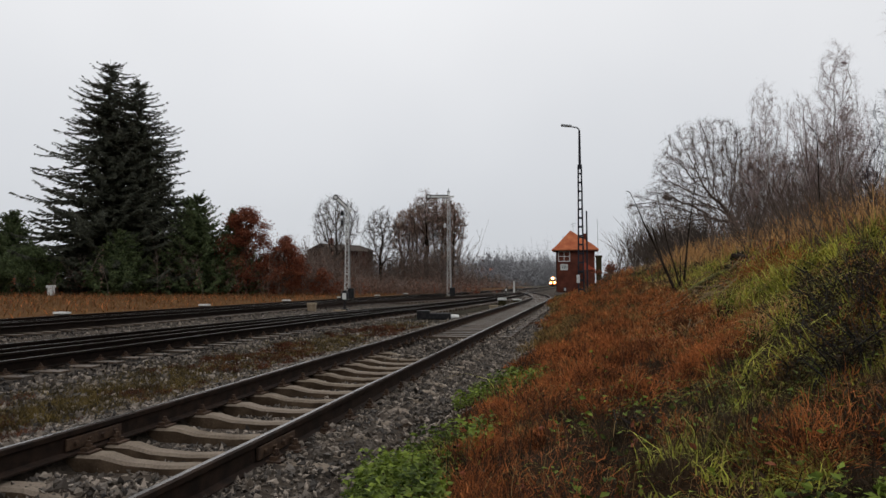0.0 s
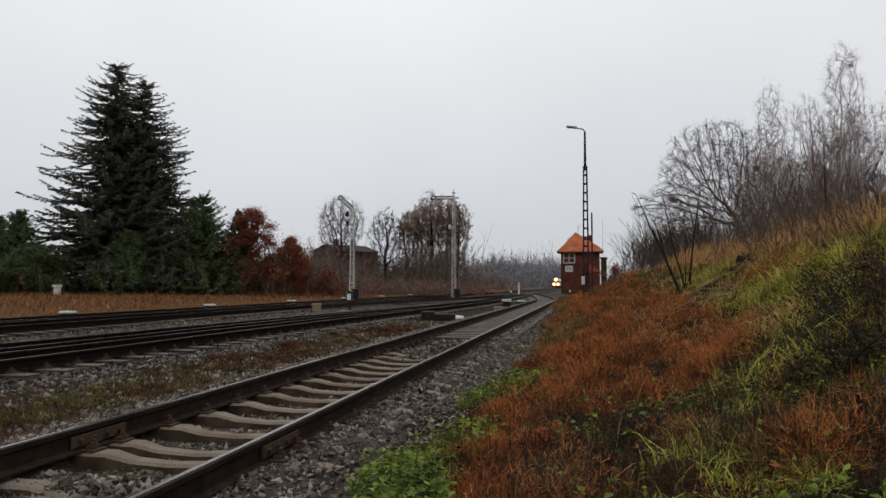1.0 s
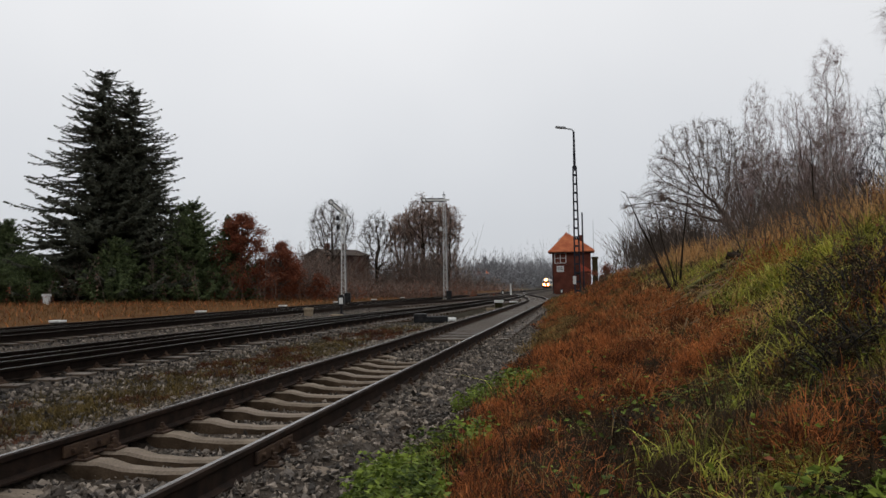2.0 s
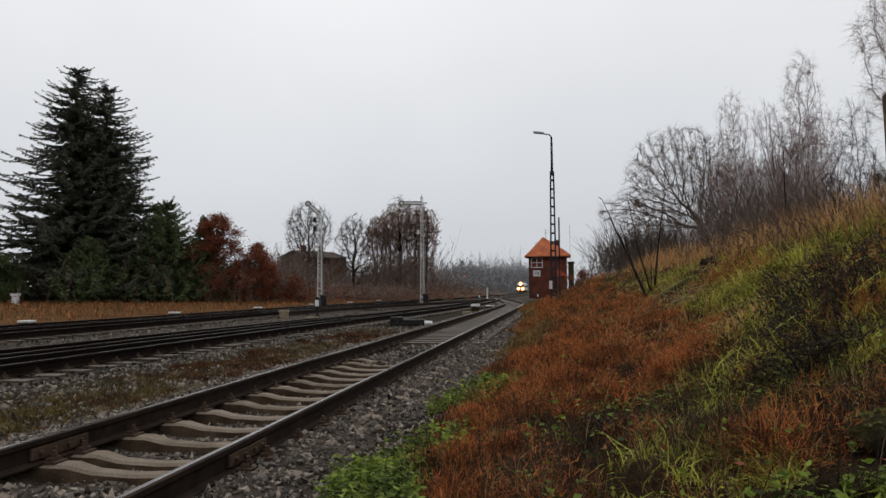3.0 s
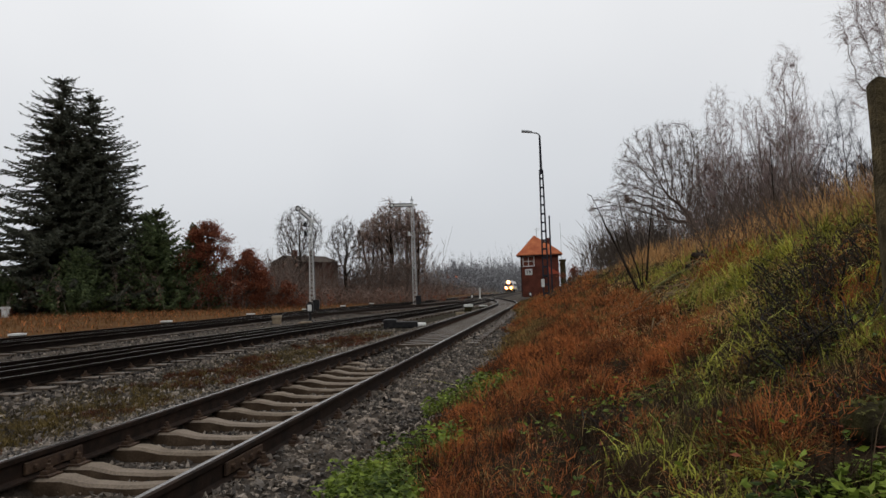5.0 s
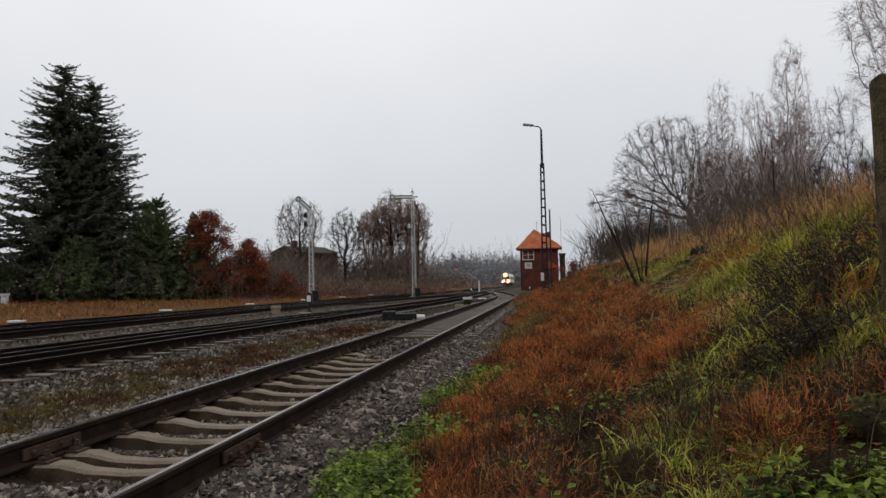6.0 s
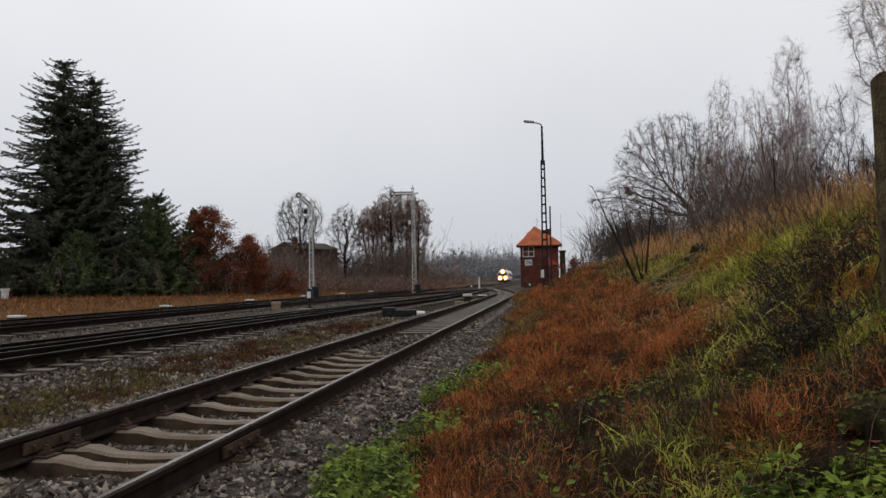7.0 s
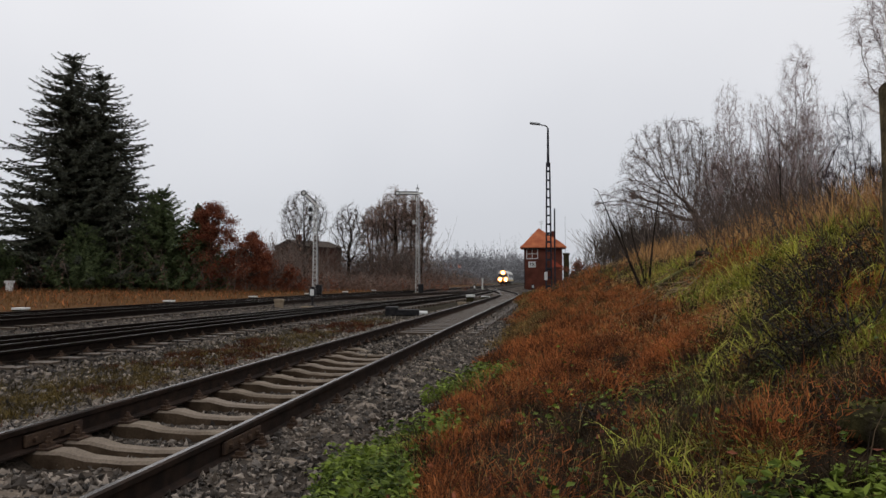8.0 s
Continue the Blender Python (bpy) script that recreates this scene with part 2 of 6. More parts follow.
def rod(bm, a, b, r1, r2=None, n=8):
    """A tapered bar from a to b."""
    a, b = Vector(a), Vector(b)
    m = Matrix.Translation((a + b) / 2) @ (b - a).to_track_quat("Z", "Y").to_matrix().to_4x4()
    bmesh.ops.create_cone(bm, cap_ends=True, segments=n, radius1=r1, radius2=r1 if r2 is None else r2, depth=(b - a).length, matrix=m)
    return bm


def curve_at(points, s):
    """Smooth x at the place s along a line of (y, x) pairs."""
    ys, xs = [p[0] for p in points], [p[1] for p in points]
    return (np.interp(s - 6, ys, xs) + np.interp(s - 3, ys, xs) + np.interp(s, ys, xs) + np.interp(s + 3, ys, xs) + np.interp(s + 6, ys, xs)) / 5


# ---- the lie of the land ----
TRACK_A = [(-30, -2.93), (52, -2.93), (60, -3.25), (72, -4.45), (86, -6.25), (105, -8.5), (130, -10.6), (160, -11.9), (190, -12.3), (300, -11.7), (700, -9)]
TRACK_B = [(-40, -8.8), (0, -8.72), (12, -8.62), (18, -8.45), (24, -8.15), (30, -7.75), (45, -7.0), (60, -6.65), (75, -6.7), (88, -7.2), (100, -8.1)]
TURNOUT_B = [(-40, -11.0), (-12, -10.3), (0, -9.9), (12, -9.45), (17, -9.2), (25.5, -8.75), (33, -7.95), (40, -7.25)]
TRACK_C = [(-40, -15.15), (46, -15.1), (70, -14.4), (110, -13.6), (160, -12.8), (200, -12.4)]
TRACK_E = [(-40, -17.3), (50, -17.2), (70, -16.4), (100, -14.2), (115, -13.5)]
TRACK_D = [(36, -14.7), (46, -13.6), (55, -11.9), (64, -10.1), (75, -8.5), (90, -7.4)]


def smooth(a, b, x):
    t = np.clip((np.asarray(x, float) - a) / (b - a), 0, 1)
    return t * t * (3 - 2 * t)


def wobble(x, y, s, seed=0.0):
    """A cheap rolling unevenness between -1 and 1."""
    return (np.sin(x * s + seed) * np.cos(y * s * 0.83 + 1.7 * seed) + np.sin((x + y) * s * 0.61 + 2.1 + seed) + np.sin((x - 1.7 * y) * s * 1.37 + seed * 3)) / 3


def foot(y):
    """Where the bank begins beside the track."""
    return np.interp(y, [-20, 6, 8.5, 22, 33, 57, 75, 90, 110], [-1.42, -1.42, -1.18, -1.22, -1.55, -2.25, -2.4, 0.5, 3.0])


def land(x, y):
    """Height of the ground."""
    x, y = np.asarray(x, float), np.asarray(y, float)
    u = x - foot(y)
    bank = np.interp(u, [-0.4, 0, 0.6, 1.3, 2.2, 2.7, 5.0, 6.2, 10, 30, 80], [0, 0.03, 0.16, 0.31, 0.47, 0.62, 1.98, 2.15, 2.3, 3.0, 3.5])
    bank = bank * (1 - 0.6 * smooth(80, 130, y)) + (0.10 * wobble(x, y, 2.3) + 0.04 * wobble(x, y, 6.1, 2.0)) * smooth(0.3, 2.0, u) + 0.22 * wobble(x, y, 0.33, 4.0) * smooth(4, 7, u)
    left = np.interp(-x, [1.6, 1.9, 2.12, 2.28, 3.58, 3.74, 4.3, 4.9, 6.6, 7.0, 10.2, 11.0, 12.9, 13.3, 17.6, 18.4, 19.5, 40, 90], [0.05, 0.12, 0.12, 0.0, 0.0, 0.12, 0.10, 0.0, 0.02, 0.09, 0.08, 0.0, 0.0, 0.06, 0.06, 0.07, 0.22, 0.45, 0.6])
    near = np.where(u > -0.4, bank, 0.0) + np.where(x < -1.6, left, 0.06 * smooth(0, 1, -u * 2.5))
    far = smooth(250, 600, np.hypot(x, y))
    return near * (1 - 0.5 * far) + 0.012 * wobble(x, y, 5.0, 1.0)


def grid_axis(spans):
    out = []
    for a, b, n in spans:
        out += list(np.linspace(a, b, n, endpoint=False))
    return np.array(out + [spans[-1][1]])


def build_ground():
    gx = grid_axis([(-3000, -200, 10), (-200, -40, 12), (-40, -20, 10), (-20, -6, 34), (-6, -1, 56), (-1, 8, 56), (8, 30, 24), (30, 200, 14), (200, 3000, 12)])
    gy = grid_axis([(-800, -40, 8), (-40, -4, 14), (-4, 2, 20), (2, 14, 90), (14, 40, 50), (40, 130, 45), (130, 400, 24), (400, 4000, 14)])
    X, Y = np.meshgrid(gx, gy)
    V = np.stack([X, Y, land(X, Y)], -1).reshape(-1, 3)
    n = len(gx)
    i, j = np.meshgrid(np.arange(n - 1), np.arange(len(gy) - 1))
    a = (j * n + i).ravel()
    F = np.stack([a, a + 1, a + n + 1, a + n], -1)
    ob = sheet("ground", V, F, [M_BALLAST, M_SOIL, M_VERGE, M_FIELD, M_FAR, M_OILY])
    c = V[F].mean(1)
    cx, cy = c[:, 0], c[:, 1]
    k = np.zeros(len(F), np.int32)
    k[(cx > foot(cy) - 0.1 + 0.15 * wobble(cx, cy, 3))] = 1
    strip = (cx < -4.75 + 0.25 * wobble(cx, cy, 1.1)) & (cx > -6.85 + 0.2 * wobble(cx, cy, 0.9)) & (cy < 60)
    k[strip] = 2
    for line in (TRACK_B, TRACK_C, TRACK_E):
        k[np.abs(cx - curve_at(line, cy)) < 1.15 + 0.2 * wobble(cx, cy, 1.4)] = 5
    k[cx < -18.9 + 0.3 * wobble(cx, cy, 0.7)] = 3
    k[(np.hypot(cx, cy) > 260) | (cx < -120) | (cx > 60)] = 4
    ob.data.polygons.foreach_set("material_index", k)
    ob.data.polygons.foreach_set("use_smooth", np.ones(len(F), bool))
    tagged(ob, "trackside land of grey ballast, bare soil, grassy bank and field", "ground", kind="structure")


build_ground()


# ---- tracks ----
RAIL_PROFILE = [(-0.065, 0.0), (0.065, 0.0), (0.065, 0.012), (0.012, 0.03), (0.010, 0.125), (0.034, 0.14), (0.036, 0.172), (0.017, 0.180), (-0.017, 0.180), (-0.036, 0.172), (-0.034, 0.14), (-0.010, 0.125), (-0.012, 0.03), (-0.065, 0.012)]


def rail_line(line, side, y0, y1, step):
    """Centre line of one rail: points and the way across."""
    ys = np.arange(y0, y1 + step / 2, step)
    xs = curve_at(line, ys)
    slope = np.gradient(xs, ys)
    across = np.stack([1 / np.hypot(1, slope), -slope / np.hypot(1, slope)], -1)
    return xs + side * 0.735 * across[:, 0], ys + side * 0.735 * across[:, 1], across


def add_rail(track, line, side, y0, y1, head, step=1.5):
    xs, ys, across = rail_line(line, side, y0, y1, step)
    prof = np.array(RAIL_PROFILE)
    k, n = len(prof), len(xs)
    V = np.zeros((n, k, 3))
    V[:, :, 0] = xs[:, None] + prof[None, :, 0] * across[:, None, 0]
    V[:, :, 1] = ys[:, None] + prof[None, :, 0] * across[:, None, 1]
    V[:, :, 2] = 0.12 + prof[None, :, 1] + 0.006 * np.sin(ys * 0.9 + side)[:, None] * np.exp(-np.maximum(ys, 0) / 15)[:, None]
    F, heads = [], []
    for i in range(n - 1):
        for j in range(k):
            F.append((i * k + j, i * k + (j + 1) % k, (i + 1) * k + (j + 1) % k, (i + 1) * k + j))
            heads.append(1 if j == 7 else 0)
    ob = sheet("rail", V.reshape(-1, 3), F, [M_BLACKRAIL if head is M_DARKHEAD else M_RAIL, head], track)
    ob.data.polygons.foreach_set("material_index", np.array(heads, np.int32))
    return ob


def concrete_sleeper():
    """A prestressed sleeper: thick seats under the rails, lower and narrower in the middle."""
    bm = bmesh.new()
    rows = []
    for x, top, half in ((-1.25, 0.07, 0.07), (-1.2, 0.10, 0.085), (-0.95, 0.12, 0.095), (-0.48, 0.12, 0.095), (-0.30, 0.08, 0.08), (0, 0.065, 0.07), (0.30, 0.08, 0.08), (0.48, 0.12, 0.095), (0.95, 0.12, 0.095), (1.2, 0.10, 0.085), (1.25, 0.07, 0.07)):
        rows.append([bm.verts.new((x, y, z)) for y, z in ((-half - 0.02, -0.08), (-half, top - 0.02), (-half + 0.025, top), (half - 0.025, top), (half, top - 0.02), (half + 0.02, -0.08))])
    for a, b in zip(rows, rows[1:]):
        for j in range(6):
            bm.faces.new((a[j], a[(j + 1) % 6], b[(j + 1) % 6], b[j]))
    bm.faces.new(rows[0][::-1])
    bm.faces.new(rows[-1])
    bmesh.ops.recalc_face_normals(bm, faces=bm.faces)
    me = bpy.data.meshes.new("sleeper")
    bm.to_mesh(me)
    bm.free()
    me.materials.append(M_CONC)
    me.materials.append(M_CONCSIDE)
    # steep faces take the side colour: part stain, part painted shade
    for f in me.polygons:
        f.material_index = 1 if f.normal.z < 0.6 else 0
    return me


def timber_sleeper(length=2.6):
    bm = bmesh.new()
    box(bm, 0, 0, -0.05, length, 0.25, 0.165, 0.012)
    me = bpy.data.meshes.new("sleeper")
    bm.to_mesh(me)
    bm.free()
    me.materials.append(M_TIMBER)
    return me


def fastening_mesh():
    """Ribbed plate with two clips and bolts beside the rail's foot."""
    bm = bmesh.new()
    box(bm, 0, 0, 0, 0.32, 0.15, 0.014)
    for s in (-1, 1):
        box(bm, s * 0.095, 0, 0.012, 0.055, 0.10, 0.028)
        rod(bm, (s * 0.10, 0, 0.03), (s * 0.10, 0, 0.085), 0.017, 0.017, 6)
        rod(bm, (s * 0.10, 0, 0.045), (s * 0.10, 0, 0.062), 0.027, 0.027, 6)
    me = bpy.data.meshes.new("fastening")
    bm.to_mesh(me)
    bm.free()
    me.materials.append(M_IRON)
    return me


def on_line(line, y, z, jitter=0.0):
    x, dx = float(curve_at(line, y)), float(curve_at(line, y + 0.5) - curve_at(line, y - 0.5))
    return pose(x + random.uniform(-1, 1) * jitter, y, z, random.uniform(-1, 1) * jitter * 25, random.uniform(-1, 1) * jitter * 12, -math.degrees(math.atan(dx)) + random.uniform(-1, 1) * jitter * 40)


def lay(track, mesh, line, ys, z, jitter=0.012):
    for y in ys:
        ob = new("sleeper", mesh)
        ob.parent = track
        ob.matrix_basis = on_line(line, y, z, jitter)


def fasten(track, mesh, line, ys):
    for y in ys:
        m = on_line(line, y, 0.121)
        for s in (-0.735, 0.735):
            ob = new("fastening", mesh)
            ob.parent = track
            ob.matrix_basis = m @ pose(s, 0, 0)


def build_tracks():
    conc, timber, clip = concrete_sleeper(), timber_sleeper(), fastening_mesh()
    a = thing("railway_track", pose(0, 0, 0), "single railway track with worn bright rails on concrete sleepers in ballast", "track", "station tracks")
    for s in (-1, 1):
        add_rail(a, TRACK_A, s, -12, 600, M_HEAD)
    near = [4.72, 5.05] + [5.7 + 0.625 * i for i in range(12)]
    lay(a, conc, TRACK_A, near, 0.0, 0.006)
    rest = list(np.arange(13.2, 52, 0.6))
    lay(a, timber, TRACK_A, [y for y in rest if y > 16.2], 0.0)
    lay(a, timber, TRACK_A, np.arange(52, 112, 0.7), 0.0)
    fasten(a, clip, TRACK_A, near + rest[:45])
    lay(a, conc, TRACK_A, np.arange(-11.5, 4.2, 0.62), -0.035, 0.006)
    # a rail joint between the close pair of sleepers
    for s in (-0.735, 0.735):
        for side in (-1, 1):
            bm = bmesh.new()
            box(bm, -2.93 + s + side * 0.028, 4.88, 0.155, 0.022, 0.62, 0.085, 0.006)
            for k in range(4):
                rod(bm, (-2.93 + s + side * 0.035, 4.66 + 0.147 * k, 0.20), (-2.93 + s + side * 0.065, 4.66 + 0.147 * k, 0.20), 0.02, None, 6)
            part("fishplate", bm, M_IRON, a, "rusty bolted fishplate")
    b = thing("railway_track", pose(0, 0, 0), "dark railway track with a turnout on old timber sleepers", "track", "station tracks")
    for s in (-1, 1):
        add_rail(b, TRACK_B, s, -12, 98, M_DARKHEAD)
    for k in (-1, 1):
        add_rail(b, TURNOUT_B, k, -12, 38, M_DARKHEAD).name = "turnout_rail"
    lay(b, timber, TRACK_B, np.arange(-11, 96, 0.65), 0.0, 0.03)
    fasten(b, clip, TRACK_B, np.arange(6, 30, 0.65))
    c = thing("railway_track", pose(0, 0, 0), "far dark railway track on timber sleepers beside the dry field", "track", "station tracks")
    for s in (-1, 1):
        add_rail(c, TRACK_C, s, -12, 200, M_DARKHEAD)
    lay(c, timber, TRACK_C, np.arange(-11, 120, 0.65), 0.0, 0.02)
    e = thing("railway_track", pose(0, 0, 0), "outermost dark siding along the edge of the dry field", "track", "station tracks")
    for s in (-1, 1):
        add_rail(e, TRACK_E, s, -12, 112, M_DARKHEAD)
    lay(e, timber, TRACK_E, np.arange(-11, 90, 0.65), -0.01, 0.02)
    d = thing("railway_track", pose(0, 0, 0), "crossover track with wet rails between two station tracks", "track", "station tracks")
    for s in (-1, 1):
        add_rail(d, TRACK_D, s, 36, 90, M_HEAD)
    lay(d, timber, TRACK_D, np.arange(48, 84, 0.7), -0.012, 0.01)


build_tracks()


# ---- scattered ballast, grass and herbs ----
rng = np.random.default_rng(7)


def stones(name, P, size, material, label):
    """Broken stones: squashed, turned and dented octahedra at the places P."""
    base = np.array([(1, 0.1, 0.2), (-0.15, 1, 0.1), (-1, -0.1, -0.2), (0.1, -1, 0.15), (0.2, 0.1, 0.9), (-0.1, 0.15, -0.9)])
    tri = np.array([(0, 1, 4), (1, 2, 4), (2, 3, 4), (3, 0, 4), (1, 0, 5), (2, 1, 5), (3, 2, 5), (0, 3, 5)])
    n = len(P)
    q = rng.normal(size=(n, 4))
    q /= np.linalg.norm(q, axis=1)[:, None]
    w, x, y, z = q.T
    R = np.stack([1 - 2 * (y * y + z * z), 2 * (x * y - z * w), 2 * (x * z + y * w), 2 * (x * y + z * w), 1 - 2 * (x * x + z * z), 2 * (y * z - x * w), 2 * (x * z - y * w), 2 * (y * z + x * w), 1 - 2 * (x * x + y * y)], -1).reshape(n, 3, 3)
    s = size[:, None] * rng.uniform(0.6, 1.15, (n, 3)) * np.array([1.2, 0.95, 0.75])
    V = base[None] * (1 + 0.25 * rng.normal(size=(n, 6, 3))) * s[:, None, :]
    V = np.einsum("nij,nkj->nki", R, V) + P[:, None, :]
    F = tri[None] + 6 * np.arange(n)[:, None, None]
    return tagged(sheet(name, V.reshape(-1, 3), F.reshape(-1, 3), material), label, "ballast", kind="stuff")


def spread(x0, x1, y0, y1, n, power=1.0):
    """Random places, denser towards y0."""
    u = rng.random(n)
    if power == 1.0:
        y = y0 + (y1 - y0) * u
    else:
        y = y0 * (y1 / y0) ** u
    return rng.uniform(x0, x1, n), y


def build_ballast():
    sets = (
        ("ballast", M_STONE, "loose grey-brown crushed-stone ballast round the sleepers", ((-5.0, -0.9, 2.2, 14, 26500, 0.015, 0.042), (-5.0, -1.0, 14, 50, 8000, 0.03, 0.055), (-7.05, -4.4, 4, 26, 13500, 0.018, 0.055), (-13.5, -9.9, 10, 45, 3500, 0.03, 0.06), (-5.0, -1.2, -8, 2.2, 3000, 0.03, 0.05))),
        ("oily_ballast", M_DARKSTONE, "dark oily crushed-stone ballast of the side tracks", ((-10.0, -6.9, 6, 45, 4500, 0.025, 0.05), (-18.3, -13.2, 14, 60, 3200, 0.03, 0.06))),
    )
    for name, mat, label, fields in sets:
        P, S = [], []
        for x0, x1, y0, y1, n, lo, hi in fields:
            x, y = spread(x0, x1, y0, y1, n, 2.0) if y0 > 0 else spread(x0, x1, y0, y1, n)
            z = land(x, y) + rng.uniform(-0.012, 0.014, n)
            # the near track is filled level with ballast for a stretch
            z = np.where((np.abs(x + 2.93) < 0.66) & (((y > 11.8) & (y < 16.4)) | (y < 4.45)), z + 0.06, z)
            on_sleeper = (np.abs(x + 2.93) < 1.3) & (y > 3.8) & (y < 12.4) & (np.abs(((y - 5.7 + 0.3125) % 0.625) - 0.3125) < 0.13)
            keep = ~(on_sleeper & (np.abs(x + 2.93) < 0.68) & (rng.random(n) < 0.93)) & (np.abs(np.abs(x - curve_at(TRACK_A, y)) - 0.735) > 0.075) & (x < foot(y) + 0.3 * rng.random(n) + 0.1)
            keep &= ~((np.abs(x + 5.75) < 0.75 + 0.2 * wobble(x, y, 1.1)) & (rng.random(n) < 0.5))
            P.append(np.stack([x, y, z], -1)[keep])
            S.append((lo + (hi - lo) * rng.random(n) ** 1.6)[keep])
        stones(name, np.concatenate(P), np.concatenate(S), mat, label)


build_ballast()


def blades(name, x, y, z, height, width, lean, material, label, category="grass", segments=3, droop=0.5, turn=None):
    """Grass: one bent, tapered strip for each place."""
    n = len(x)
    turn = rng.uniform(0, 2 * math.pi, n) if turn is None else turn
    bend = lean * rng.uniform(0.15, 1.25, n)
    d = np.stack([np.cos(turn), np.sin(turn), np.zeros(n)], -1)
    face = turn + math.pi / 2 + rng.normal(0, 0.7, n)
    s = np.stack([np.cos(face), np.sin(face), np.zeros(n)], -1)
    root = np.stack([x, y, z], -1)
    rows = []
    for k in range(segments + 1):
        t = k / segments
        mid = root + d * (height * bend * t ** 1.6)[:, None] + np.array([0, 0, 1.0]) * (height * (t - droop * bend * t ** 2.4 * 0.6))[:, None]
        half = (width * (1 - 0.92 * t ** 1.4) * 0.5)[:, None]
        rows += [mid - s * half, mid + s * half]
    V = np.stack(rows, 1)
    k = 2 * (segments + 1)
    base = np.array([(2 * i, 2 * i + 1, 2 * i + 3, 2 * i + 2) for i in range(segments)])
    F = base[None] + k * np.arange(n)[:, None, None]
    return tagged(sheet(name, V.reshape(-1, 3), F.reshape(-1, 4), material, None, True), label, category, kind="stuff")


def clumped(x0, x1, y0, y1, tufts, per, spread_m, power=2.0):
    """Places in tussocks: x, y, the way out from the tussock's middle, and the tussock's own size."""
    cx, cy = spread(x0, x1, y0, y1, tufts, power)
    size = np.exp(rng.normal(0, 0.45, tufts))
    reach = np.repeat(spread_m * (0.6 + cy / 12) * size, per)
    dx, dy = rng.normal(0, 1, tufts * per), rng.normal(0, 1, tufts * per)
    tilt = np.repeat(rng.normal(0, 0.8, (tufts, 2)), per, axis=0)
    turn = np.arctan2(dy + tilt[:, 1], dx + tilt[:, 0]) + rng.normal(0, 0.5, tufts * per)
    return np.repeat(cx, per) + dx * reach, np.repeat(cy, per) + dy * reach, turn, np.repeat(size, per)


def crown(root, name, P, size, material, rnd, flat=0.0):
    """Small bent leaves at the places P, turned at random, or lying more level where flat is given."""
    n = len(P)
    a = rnd.normal(size=(n, 3)) * np.array([1, 1, 1 - flat])
    a /= np.linalg.norm(a, axis=1)[:, None]
    b = np.cross(a, rnd.normal(size=(n, 3)) * np.array([1 - flat, 1 - flat, 1]))
    b /= np.linalg.norm(b, axis=1)[:, None]
    c = np.cross(a, b)
    s = (size * rnd.uniform(0.5, 1.2, n))[:, None]
    V = np.stack([P - a * s, P - b * s * 0.6 + c * s * 0.2, P + a * s, P + b * s * 0.6 + c * s * 0.2], 1)
    F = np.array([(0, 1, 2), (0, 2, 3)])[None] + 4 * np.arange(n)[:, None, None]
    return sheet(name, V.reshape(-1, 3), F.reshape(-1, 3), material, root)


def green_share(x, y):
    """Where the bank is green rather than rust-coloured."""
    u = x - foot(y)
    v = patch(x, y, 1.25, 2.0)
    low = 0.1 * np.exp(-((u - 0.3) / 0.4) ** 2) * (0.9 * (y < 5.6) + 0.8 * ((y > 7.2) & (y < 9.6)))
    start = np.interp(y, [2.4, 5, 7, 14, 25], [1.35, 1.8, 2.8, 3.1, 3.5])
    up = smooth(0, 0.6, u - start) * (1 - smooth(4.4, 5.2, u)) * (0.4 + 0.6 * v) * (1 - 0.5 * smooth(15, 26, y))
    return np.clip(np.maximum(low, up), 0, 1)


def patch(x, y, s, seed):
    """Uneven patches between 0 and 1 with fairly sharp edges, at two scales."""
    return smooth(-0.28, 0.30, wobble(x + 0.4 * wobble(x, y, s * 2.1, seed), y + 0.4 * wobble(x, y, s * 1.7, seed + 2), s, seed) + 0.45 * wobble(x, y, s * 3.3, seed + 5))


def off_rock(x, y):
    """False close round the boulder and just in front of it."""
    return np.hypot((x - 1.46) / 0.5, (y - 3.02) / 0.48) > 1


def mounds(x, y):
    """How high the growth stands: soft cushions with hollows between."""
    return 0.12 + 1.05 * patch(x, y, 2.1, 3.0)


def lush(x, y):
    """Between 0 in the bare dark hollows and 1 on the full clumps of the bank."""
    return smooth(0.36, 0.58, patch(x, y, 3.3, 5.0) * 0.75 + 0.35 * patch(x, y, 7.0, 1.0))


